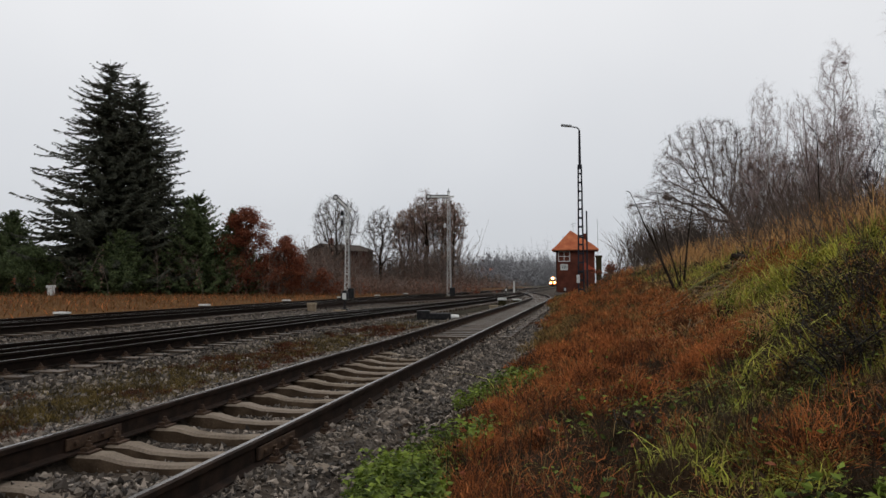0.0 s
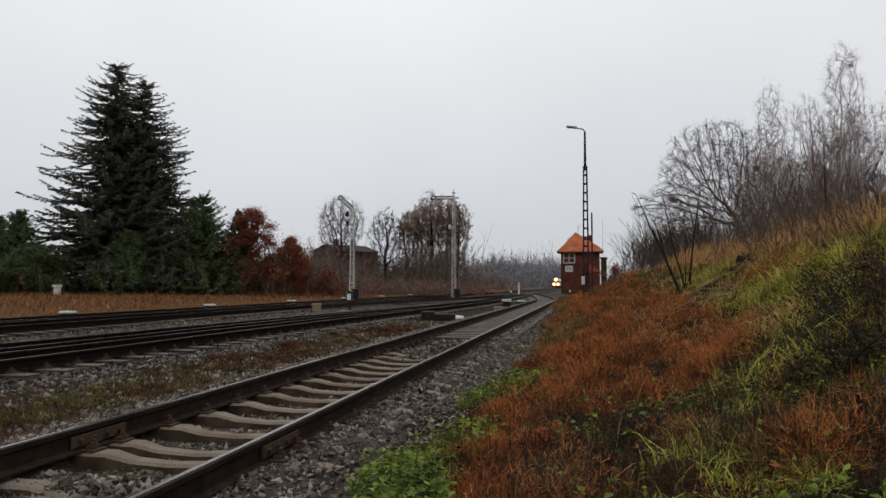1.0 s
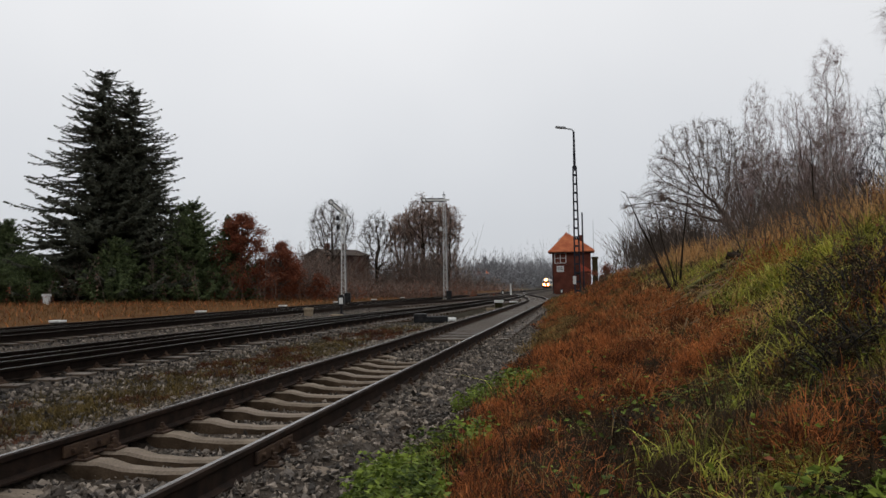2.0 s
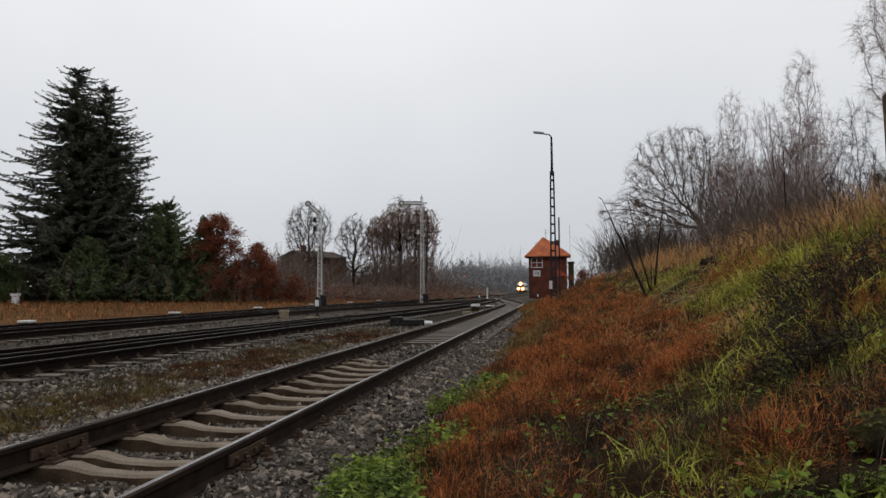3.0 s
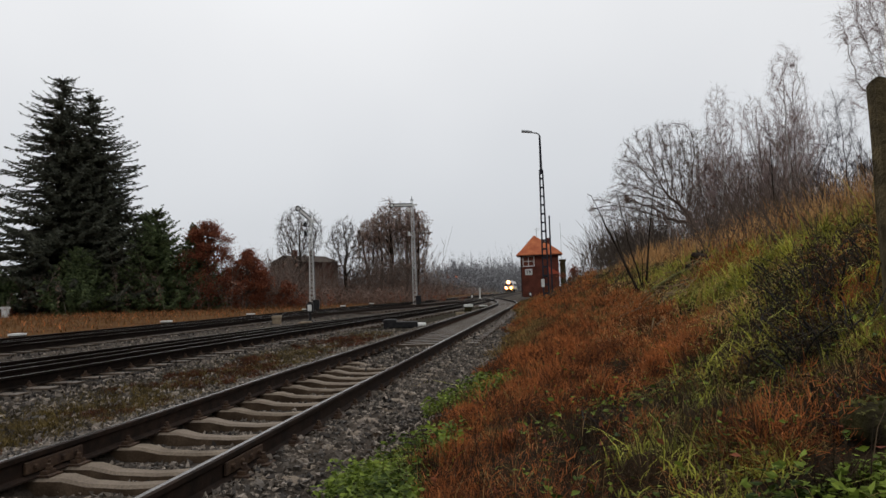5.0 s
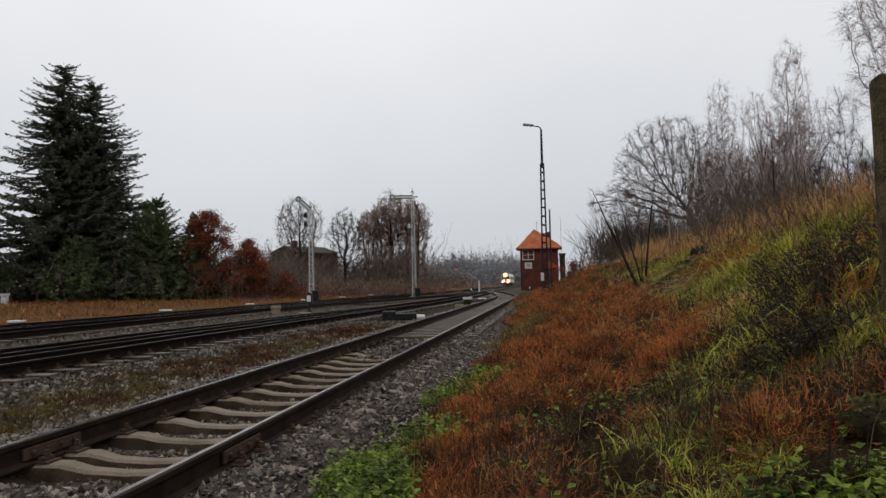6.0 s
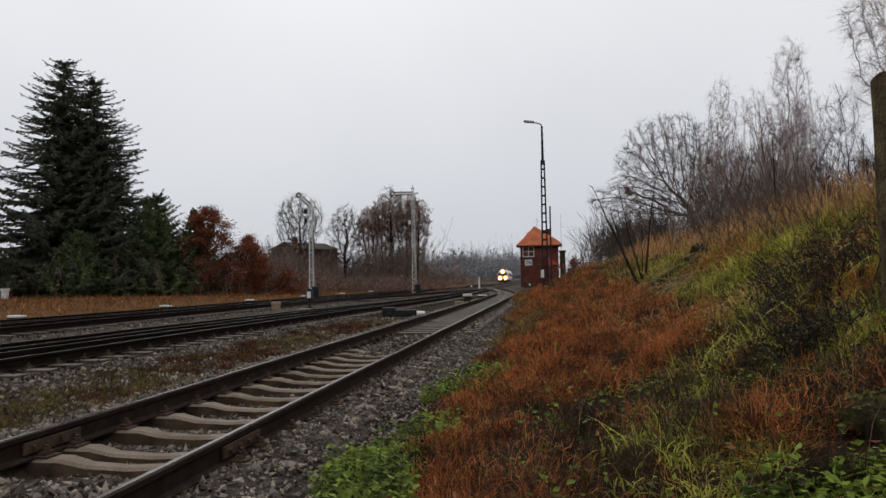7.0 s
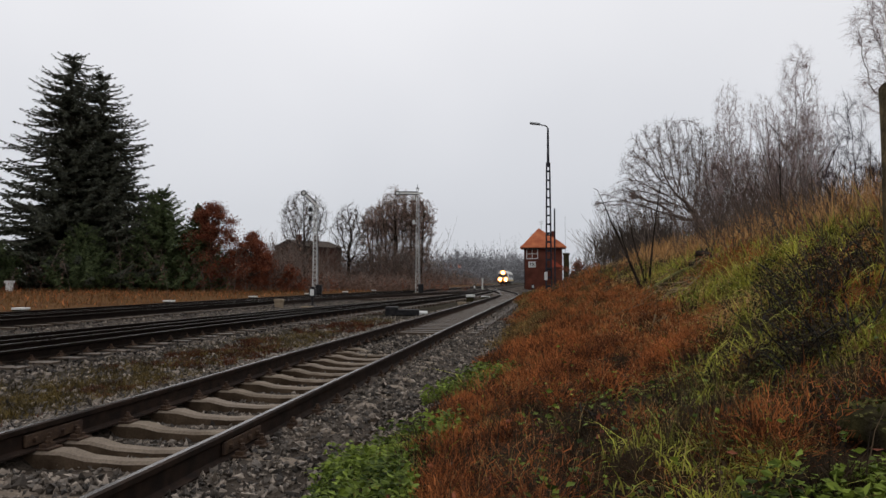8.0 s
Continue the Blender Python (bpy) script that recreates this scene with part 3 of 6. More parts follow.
def hair_cushions(name, cx, cy, radius, height, per, length, material, label, wild=0.55):
    """Rounded, feathery bushes: short fine haulms that fill a low dome, each pointing up, outwards and astray."""
    n = len(cx)
    per = np.full(n, per) if np.isscalar(per) else per
    k = np.repeat(np.arange(n), per)
    m = len(k)
    d = rng.normal(size=(m, 3))
    d /= np.linalg.norm(d, axis=1)[:, None]
    d[:, 2] = np.abs(d[:, 2])
    f = rng.random(m) ** 0.45
    x, y = cx[k] + d[:, 0] * radius[k] * f, cy[k] + d[:, 1] * radius[k] * f
    z = land(x, y) - 0.01 + d[:, 2] * height[k] * f
    e = d * np.array([0.7, 0.7, 0.6]) + rng.normal(0, wild, (m, 3)) + np.array([0, 0, 0.45])
    e /= np.linalg.norm(e, axis=1)[:, None]
    ln = (length * rng.uniform(0.5, 1.4, m) * (1 + y / 40))[:, None]
    side = np.cross(e, rng.normal(size=(m, 3)))
    side /= np.linalg.norm(side, axis=1)[:, None] + 1e-9
    half = ((0.0006 + 0.00034 * y) * rng.uniform(0.7, 1.3, m))[:, None]
    p = np.stack([x, y, z], -1)
    q = p + e * ln * 0.55
    r = q + (e + rng.normal(0, 0.4, (m, 3))) * ln * 0.5
    V = np.stack([p - side * half, p + side * half, q + side * half * 0.8, q - side * half * 0.8, r], 1)
    base = 5 * np.arange(m)[:, None]
    F = np.concatenate([base + np.array([[0, 1, 2]]), base + np.array([[0, 2, 3]]), base + np.array([[3, 2, 4]])])
    return tagged(sheet(name, V.reshape(-1, 3), F, material, None, True), label, "grass", kind="stuff")


def rust_share(x, y):
    """Where the feathery rust-coloured growth stands."""
    u = x - foot(y)
    top = np.interp(y, [2.4, 4, 5, 7, 10, 16, 30], [1.0, 1.15, 1.5, 2.9, 3.0, 3.2, 3.6])
    near_low = np.interp(y, [2.4, 5.4, 6.4], [0.75, 0.7, 0.35])
    high = 0.4 * patch(x, y, 1.4, 12.0) * (1 - smooth(4.2, 4.8, u))
    return smooth(near_low - 0.15, near_low + 0.15, u) * np.maximum(1 - smooth(top - 0.35, top + 0.25, u), high)


def build_grass():
    # feathery rust-coloured bushes with darker hollows between them
    cx, cy = spread(-1.4, 4.0, 2.4, 60, 2300, 2.0)
    lively = 0.5 * patch(cx, cy, 1.5, 3.0) + 0.5 * lush(cx, cy)
    keep = rng.random(len(cx)) < rust_share(cx, cy) * (0.12 + 0.88 * lively) * (1 - 0.55 * smooth(11, 18, cy))
    cx, cy, lively = cx[keep], cy[keep], lively[keep]
    size = np.exp(rng.normal(0, 0.3, len(cx))) * (0.6 + 0.75 * lively)
    r = (0.13 + 0.011 * cy) * size
    near_track = 0.4 + 0.6 * smooth(0.4, 1.2, cx - foot(cy))
    hair_cushions("rust_grass", cx, cy, r, (0.15 + 0.004 * cy) * size * near_track, (300 * size).astype(int), 0.06, M_RUST, "feathery rust-brown withered growth in soft bushes on the bank")
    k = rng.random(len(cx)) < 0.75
    hair_cushions("brown_grass", cx[k] + rng.normal(0, 0.1, k.sum()), cy[k] - 0.06, r[k] * 1.1, 0.11 * size[k] * near_track[k], 220, 0.07, M_DARKRUST, "dark red-brown growth set low under the rust-coloured bushes")
    # olive-brown cushions between them, most of all towards the cabin
    cx, cy = spread(-1.6, 4.2, 3.0, 60, 1500, 2.0)
    keep = rng.random(len(cx)) < rust_share(cx, cy) * (0.15 + 0.85 * smooth(10, 17, cy)) + 0.25 * green_share(cx, cy)
    keep &= off_rock(cx, cy)
    cx, cy = cx[keep], cy[keep]
    hair_cushions("olive_cushion", cx, cy, (0.13 + 0.011 * cy) * rng.uniform(0.7, 1.3, len(cx)), (0.13 + 0.003 * cy) * rng.uniform(0.6, 1.2, len(cx)), 200, 0.065, M_OLIVE, "olive-brown withered growth in low cushions on the bank")
    # low blackish growth in the hollows, standing in for the shade between clumps
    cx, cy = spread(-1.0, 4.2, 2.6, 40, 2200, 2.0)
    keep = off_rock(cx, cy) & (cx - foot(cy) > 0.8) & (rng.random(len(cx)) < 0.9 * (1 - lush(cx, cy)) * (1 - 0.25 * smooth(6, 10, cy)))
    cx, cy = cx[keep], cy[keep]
    hair_cushions("shade_cushion", cx, cy, (0.10 + 0.009 * cy) * rng.uniform(0.7, 1.3, len(cx)), 0.10 * rng.uniform(0.5, 1.2, len(cx)), 150, 0.06, M_DRYHERB, "low blackish-brown growth added in the hollows of the bank to stand for shade")
    # single rust-coloured haulms all over the bank
    x, y, w, s = clumped(-1.5, 8, 1.6, 70, 4200, 16, 0.05)
    u = x - foot(y)
    keep = off_rock(x, y) & (u > 0.3 + 0.35 * rng.random(len(x))) & (rng.random(len(x)) > (0.6 + 0.4 * (y < 6.5)) * np.minimum(1, 1.3 * green_share(x, y))) & (rng.random(len(x)) < 0.1 + 0.9 * lush(x, y))
    x, y, u, w, s = x[keep], y[keep], u[keep], w[keep], s[keep]
    h = rng.uniform(0.06, 0.22, len(x)) * s ** 0.7 * (0.4 + 0.7 * mounds(x, y)) * (1 + 0.9 * smooth(4.2, 5.4, u)) * (0.5 + 0.5 * smooth(0, 0.9, u))
    blades("rust_haulm", x, y, land(x, y) - 0.01, h, 0.0009 + 0.0006 * y, 1.9, M_RUST, "thin rust-brown withered grass haulms on the bank", segments=2, droop=0.7, turn=w)
    # straw stalks, tall on the crest
    x, y, w, s = clumped(-1.3, 9, 1.8, 70, 3600, 14, 0.05)
    u = x - foot(y)
    keep = off_rock(x, y) & (u > 0.6) & (rng.random(len(x)) < (0.12 + 0.45 * green_share(x, y) * patch(x, y, 1.9, 17.0) + 0.8 * smooth(4.2, 5.0, u)))
    x, y, u, w = x[keep], y[keep], u[keep], w[keep]
    h = rng.uniform(0.10, 0.38, len(x)) * (1 + 0.8 * smooth(4.2, 5.4, u))
    blades("straw_grass", x, y, land(x, y), h, 0.0014 + 0.0007 * y, 1.5, M_STRAW, "pale straw-coloured dry grass stalks on the bank", segments=2, droop=0.8, turn=w)
    # bleached litter lying on the slope
    x, y, w, s = clumped(0.6, 4.3, 6.5, 26, 1900, 12, 0.05)
    u = x - foot(y)
    keep = (u > 1.6) & (u < 4.9) & (rng.random(len(x)) < 0.9 * patch(x, y, 3.1, 31.0) * (0.25 + 0.75 * lush(x, y)))
    x, y, w = x[keep], y[keep], w[keep]
    blades("straw_litter", x, y, land(x, y) + 0.05, rng.uniform(0.10, 0.30, len(x)), 0.003 + 0.0008 * y, 2.2, M_CREST, "bleached dead stalks lying on the slope", segments=2, droop=0.75, turn=w)
    # thick feathery brown grass standing along the crest
    x, y, w, s = clumped(2.6, 8.5, 6, 34, 2400, 10, 0.09, 1.2)
    u = x - foot(y)
    keep = (u > 4.7) & (u < 8.5) & (rng.random(len(x)) < 0.08 + patch(x, y, 1.6, 14.0))
    x, y, u, w = x[keep], y[keep], u[keep], w[keep]
    blades("crest_grass", x, y, land(x, y) - 0.02, rng.uniform(0.4, 1.1, len(x)) * (0.6 + 0.4 * smooth(4.7, 5.6, u)), 0.003 + 0.0009 * y, 0.6, M_CREST, "tall feathery straw-brown grass along the top of the bank", segments=2, droop=0.5, turn=w)
    # short olive-brown grass on the bank further off
    x, y, w, s = clumped(-2.2, 5, 11, 62, 1100, 12, 0.05)
    u = x - foot(y)
    keep = (u > 0.1) & (u < 5.2)
    x, y, w = x[keep], y[keep], w[keep]
    blades("olive_grass", x, y, land(x, y) - 0.01, rng.uniform(0.08, 0.3, len(x)), 0.003 + 0.0011 * y, 1.6, M_VERGEGRASS, "olive-brown withered grass on the bank towards the cabin", segments=2, droop=0.7, turn=w)
    # arching green tufts
    x, y, w, s = clumped(-1.7, 5, 1.6, 45, 9500, 26, 0.03)
    u = x - foot(y)
    keep = off_rock(x, y) & (u > 0.2) & (rng.random(len(x)) < green_share(x, y) * (0.06 + 1.1 * lush(x, y)) * (0.7 + 0.3 * smooth(2.6, 4.2, y)))
    x, y, w, s = x[keep], y[keep], w[keep], s[keep]
    blades("green_grass", x, y, land(x, y) - 0.01, rng.uniform(0.05, 0.25, len(x)) * (0.48 + 0.52 * smooth(3, 7, y)) * s ** 0.7 * (0.35 + 0.85 * lush(x, y)), 0.0055 + 0.0009 * y, 1.6, M_GREEN, "yellow-green living grass in arching tufts on the bank", droop=0.85, turn=w)
    # lush bright tufts up the slope
    x, y, w, s = clumped(0.8, 3.9, 5.5, 20, 3600, 18, 0.03, 2.0)
    keep = rng.random(len(x)) < green_share(x, y) * (0.02 + lush(x, y) * (0.25 + 0.75 * patch(x, y, 1.2, 21.0)))
    x, y, w, s = x[keep], y[keep], w[keep], s[keep]
    blades("green_grass", x, y, land(x, y) - 0.01, rng.uniform(0.10, 0.30, len(x)) * s ** 0.8 * (0.5 + 0.7 * lush(x, y)), 0.006 + 0.0009 * y, 1.5, M_LUSH, "bright yellow-green grass in lush tufts on the slope", droop=0.85, turn=w)
    # the rest of the bank, behind the viewer
    for m, name, label, n in ((M_RUST, "rust_grass", "rust-brown withered grass further along the bank", 9000), (M_GREEN, "green_grass", "green grass further along the bank", 4000)):
        x, y = spread(-1.2, 7, -9, 1.5, n)
        keep = np.hypot(x, y) > 0.6
        x, y = x[keep], y[keep]
        blades(name, x, y, land(x, y) - 0.01, rng.uniform(0.08, 0.25, len(x)), np.full(len(x), 0.022), 1.4, m, label, segments=2)
    # dark withered stalks between
    x, y, w, s = clumped(-1.2, 6, 1.7, 40, 1900, 12, 0.05)
    u = x - foot(y)
    keep = off_rock(x, y) & (u > 0.3) & (rng.random(len(x)) < patch(x, y, 1.8, 7.0))
    x, y = x[keep], y[keep]
    blades("withered_stalks", x, y, land(x, y), rng.uniform(0.08, 0.34, len(x)), 0.003 + 0.0008 * y, 0.7, M_DRYHERB, "dark withered herb stalks among the grass", "herbs", 2, 0.4)
    # small dark and olive leaves low down, which break up the sward
    x, y, w, s = clumped(-1.2, 4.5, 1.6, 22, 2000, 12, 0.06)
    u = x - foot(y)
    keep = off_rock(x, y) & (u > 0.3) & (rng.random(len(x)) < 0.75 * patch(x, y, 2.1, 11.0))
    x, y = x[keep], y[keep]
    P = np.stack([x, y, land(x, y) + rng.uniform(0.0, 0.16, len(x))], -1)
    k = rng.random(len(x)) < 0.75
    tagged(crown(None, "withered_leaves", P[k], 0.014 + 0.0006 * y[k], M_DRYHERB, rng), "small dark withered leaves among the grass", "herbs", kind="stuff")
    tagged(crown(None, "olive_leaves", P[~k], 0.012 + 0.0006 * y[~k], M_GREEN, rng, 0.5), "small olive-green leaves among the grass", "herbs", kind="stuff")
    # low leafy herbs at the foot of the bank and beside the boulder
    x, y, w, s = clumped(-1.7, 2.6, 1.6, 11, 9500, 18, 0.05)
    u = x - foot(y)
    edge = 0.18 * wobble(x, y, 4.0)
    foot_patch = (u > 0.0 + edge) & (u < 0.72 + edge) & ((y < 5.4 + edge) | ((y > 7.3) & (y < 9.3)))
    rock_patch = (x > 0.72 + edge) & (y < 2.75 + 0.5 * edge)
    keep = (foot_patch & (rng.random(len(x)) < 0.5 + 0.5 * patch(x, y, 4.0, 9.0))) | (rock_patch & (rng.random(len(x)) < 0.75)) | (off_rock(x, y) & (u > 1.2) & (rng.random(len(x)) < 0.05 * patch(x, y, 3.0, 1.0)))
    x, y = x[keep], y[keep]
    P = np.stack([x, y, land(x, y) + rng.uniform(0.01, 0.13, len(x)) * (0.5 + patch(x, y, 6.0, 2.0))], -1)
    tagged(crown(None, "green_herb", P, 0.021 + 0.0012 * y, M_HERB, rng, 0.7), "low bright green leafy herbs at the foot of the bank", "herbs", kind="stuff")
    # fallen leaves
    x, y = spread(-1.2, 5, 1.8, 16, 700, 2.0)
    P = np.stack([x, y, land(x, y) + rng.uniform(0.0, 0.14, len(x))], -1)[x > foot(y) + 0.4]
    tagged(crown(None, "fallen_leaf", P, 0.024, M_OAKLEAF, rng, 0.6), "fallen reddish-brown leaves in the grass", "leaves", kind="stuff")
    # thin growth between the tracks
    x, y, w, s = clumped(-7.0, -4.4, 4, 24, 3600, 16, 0.05)
    keep = rng.random(len(x)) < (0.2 + patch(x, y, 1.3, 4.0)) * np.exp(-((x + 5.6) / 0.7) ** 2) * (1 - 0.6 * smooth(12, 20, y))
    x, y = x[keep], y[keep]
    blades("verge_grass", x, y, land(x, y) - 0.01, rng.uniform(0.05, 0.13, len(x)), 0.006 + 0.0006 * y, 1.2, M_VERGEGRASS, "sparse short brown-green grass between the tracks", "grass", 2)
    cx, cy = spread(-6.6, -4.7, 4.5, 22, 420, 2.0)
    k = rng.random(len(cx)) < patch(cx, cy, 1.1, 8.0)
    cx, cy = cx[k], cy[k]
    hair_cushions("moss_tuft", cx, cy, rng.uniform(0.08, 0.2, len(cx)), rng.uniform(0.04, 0.09, len(cx)), 110, 0.04, M_DARKRUST, "low red-brown withered cushions between the tracks")
    # tall dry grass of the field
    x, y = rng.uniform(-70, -17.8, 25000), rng.uniform(14, 95, 25000)
    keep = x < -19.3 + 0.3 * wobble(x, y, 0.8)
    x, y = x[keep], y[keep]
    k = rng.random(len(x)) < 0.75
    for m, k, name in ((M_FIELDGRASS, k, "field_grass"), (M_RUST, ~k, "field_straw")):
        blades(name, x[k], y[k], land(x[k], y[k]) - 0.03, rng.uniform(0.25, 0.6, k.sum()) * (0.5 + 0.5 * smooth(18, 24, -x[k])), rng.uniform(0.02, 0.06, k.sum()), 1.2, m, "tall orange-brown dry grass of the field beyond the tracks", "grass", 2)


build_grass()


# ---- trees ----
def tube_mesh(segs, sides):
    """Tapered tubes: rows of (a, b, ra, rb)."""
    A, B = np.array([s[0] for s in segs]), np.array([s[1] for s in segs])
    ra, rb = np.array([s[2] for s in segs]), np.array([s[3] for s in segs])
    d = B - A
    d /= np.linalg.norm(d, axis=1)[:, None] + 1e-9
    up = np.where(np.abs(d[:, 2:3]) > 0.9, np.array([[1.0, 0, 0]]), np.array([[0, 0, 1.0]]))
    u = np.cross(d, up)
    u /= np.linalg.norm(u, axis=1)[:, None]
    v = np.cross(d, u)
    rows = []
    for P, r in ((A, ra), (B, rb)):
        for k in range(sides):
            a = 2 * math.pi * k / sides
            rows.append(P + (u * math.cos(a) + v * math.sin(a)) * r[:, None])
    V = np.stack(rows, 1)
    base = np.array([(k, (k + 1) % sides, sides + (k + 1) % sides, sides + k) for k in range(sides)])
    F = base[None] + 2 * sides * np.arange(len(segs))[:, None, None]
    return V.reshape(-1, 3), F.reshape(-1, 4)


def ribbon_mesh(segs, rnd):
    """The finest twigs: one narrow strip each, turned at random."""
    A, B = np.array([s[0] for s in segs]), np.array([s[1] for s in segs])
    ra, rb = np.array([s[2] for s in segs]) * 1.25, np.array([s[3] for s in segs]) * 1.25
    u = np.cross(B - A, rnd.normal(size=A.shape))
    u /= np.linalg.norm(u, axis=1)[:, None] + 1e-9
    V = np.stack([A - u * ra[:, None], A + u * ra[:, None], B + u * rb[:, None], B - u * rb[:, None]], 1)
    F = np.array([(0, 1, 2, 3)])[None] + 4 * np.arange(len(segs))[:, None, None]
    return V.reshape(-1, 3), F.reshape(-1, 4)


def grow(rnd, out, p, d, length, r, level, levels, spec):
    """One limb and, along it, its own limbs."""
    steps = 5 if level < 2 else 3 if level < 3 else 2
    q, e = p.copy(), d.copy()
    knots = []
    for i in range(steps):
        e = e + rnd.normal(0, spec["crook"] * (1 if level else 0.35), 3) + np.array([0, 0, (spec["lift"] if level < 2 else spec.get("hang", spec["lift"])) if level else 0.05])
        e /= np.linalg.norm(e)
        q2 = q + e * length / steps
        ra, rb = r * (1 - i / steps * 0.75), r * (1 - (i + 1) / steps * 0.75)
        out[level].append((q, q2, ra, rb))
        knots.append((q2, e.copy(), rb, (i + 1) / steps))
        q = q2
    if level + 1 >= levels:
        return
    n = spec["limbs"][level]
    first = spec["bare"] if level == 0 else 0.2
    for i in range(n):
        f = first + (1 - first) * (i + rnd.random()) / n
        k = min(int(f * steps), steps - 1)
        a = knots[k - 1][0] if k > 0 else p
        at = a + (knots[k][0] - a) * (f * steps - k)
        e0 = knots[k][1]
        side = rnd.normal(size=3)
        side -= e0 * (side @ e0)
        side /= np.linalg.norm(side)
        ang = radians(rnd.uniform(*spec["angle"]))
        e1 = e0 * math.cos(ang) + side * math.sin(ang)
        size = spec["ratio"] * (1.05 - spec["taper"] * f) * rnd.uniform(0.75, 1.15)
        grow(rnd, out, at, e1, length * size, max(knots[k][2] * spec.get("thin", 0.6), spec["twig"]), level + 1, levels, spec)


def crown_tree(name, at, label, seed, lobes, fork, points=900, step=0.4, reach=2.4, kill=0.75, tip=0.012, swell=2.3, sag=0.0, bark=None, twig=None, sprays=4, spray=0.5, hang=0.0, leaves=None, leaf_n=0, leaf_size=0.09, base=(0.0, 0.0)):
    """A bare tree whose limbs grow out from the trunk towards the free room in its crown.
    lobes: cx, cy, cz, rx, ry, rz of the rounded masses of the crown; fork: height of the first limbs."""
    rnd = np.random.default_rng(seed)
    x, y = at
    root = thing(name, pose(x, y, float(land(x, y)) - 0.1), label, "tree")
    room = np.array([l[3] * l[4] * l[5] for l in lobes])
    pick = rnd.choice(len(lobes), points, p=room / room.sum())
    d = rnd.normal(size=(points, 3))
    d *= (rnd.random(points) ** 0.38 / np.linalg.norm(d, axis=1))[:, None]
    L = np.array(lobes, float)[pick]
    A = L[:, :3] + d * L[:, 3:]
    first = np.array(lobes[0][:3], float)
    P, up = [np.zeros(3)], [0]
    n0 = max(3, int(fork / step))
    for i in range(n0):
        f = (i + 1) / n0
        P.append(np.array([base[0] * f * f + first[0] * 0.15 * f * f, base[1] * f * f + first[1] * 0.15 * f * f, fork * f]) + rnd.normal(0, 0.06 * step, 3))
        up.append(i)
    way = [np.array([0, 0, 0.4])] * len(P)
    near = np.full(points, 1e9)
    who = np.zeros(points, int)
    done = 0
    for _ in range(150):
        for i in range(done, len(P)):
            r = np.linalg.norm(A - P[i], axis=1)
            m = r < near
            near[m], who[m] = r[m], i
        done = len(P)
        live = (near > kill) & (near < (reach if len(P) > n0 + 12 else 99.0))
        if not live.any() or len(P) > 5000:
            break
        pulls = {}
        for i in np.flatnonzero(live):
            v = A[i] - P[who[i]]
            pulls.setdefault(int(who[i]), []).append(v / (np.linalg.norm(v) + 1e-9))
        for i, vs in pulls.items():
            e = np.mean(vs, 0)
            e = e / (np.linalg.norm(e) + 1e-9) + 0.65 * way[i] + rnd.normal(0, 0.16, 3) + np.array([0, 0, sag])
            way.append(e / (np.linalg.norm(e) + 1e-9))
            P.append(P[i] + e / (np.linalg.norm(e) + 1e-9) * step * rnd.uniform(0.75, 1.15))
            up.append(i)
    P, up = np.array(P), np.array(up)
    n = len(P)
    load = np.zeros(n)
    kids = np.bincount(up[1:], minlength=n)
    load[kids == 0] = tip ** swell
    heir = np.zeros(n, int)
    best = np.zeros(n)
    for i in range(n - 1, 0, -1):
        load[i] = max(load[i], tip ** swell)
        load[up[i]] += load[i]
        if load[i] > best[up[i]]:
            best[up[i]], heir[up[i]] = load[i], i
    R = load ** (1 / swell)
    stem, i = set(), 0
    while kids[i]:
        i = int(heir[i])
        stem.add(i)
    groups = [[], [], []]
    for i in range(1, n):
        g = 0 if i in stem else 1 if R[i] > 2.6 * tip else 2
        groups[g].append((P[up[i]], P[i], min(R[up[i]], R[i] * 1.3 + tip * 0.2), R[i]))
    sheet("trunk", *tube_mesh(groups[0], 8), bark, root)
    if groups[1]:
        tagged(sheet("branchwork", *tube_mesh(groups[1], 5), bark, root), kind="stuff")
    tagged(sheet("twig_crown", *tube_mesh(groups[2], 3), twig, root), kind="stuff")
    fine, ends = [], []
    for a, b, ra, rb in groups[2]:
        e = (b - a) / (np.linalg.norm(b - a) + 1e-9)
        for _ in range(sprays):
            g = e + rnd.normal(0, 0.55, 3) + np.array([0, 0, hang])
            g *= spray * rnd.uniform(0.35, 1.1) / np.linalg.norm(g)
            q = a + (b - a) * rnd.random()
            m = q + g * 0.55
            w = m + (g + rnd.normal(0, 0.22, 3) * spray + np.array([0, 0, hang * spray * 0.7])) * 0.5
            fine += [(q, m, tip * 0.55, tip * 0.45), (m, w, tip * 0.45, tip * 0.25)]
            ends += [m, w]
    tagged(sheet("fine_twig_crown", *ribbon_mesh(fine, rnd), twig, root), kind="stuff")
    if leaves:
        ends = np.array(ends)
        Q = ends[rnd.integers(0, len(ends), leaf_n)] + rnd.normal(0, leaf_size, (leaf_n, 3))
        tagged(crown(root, "foliage", Q, leaf_size, leaves, rnd), kind="stuff")
    return root


OAK = dict(crook=0.2, lift=0.06, limbs=(14, 9, 7, 4), bare=0.2, angle=(32, 66), ratio=0.5, taper=0.45, twig=0.010)


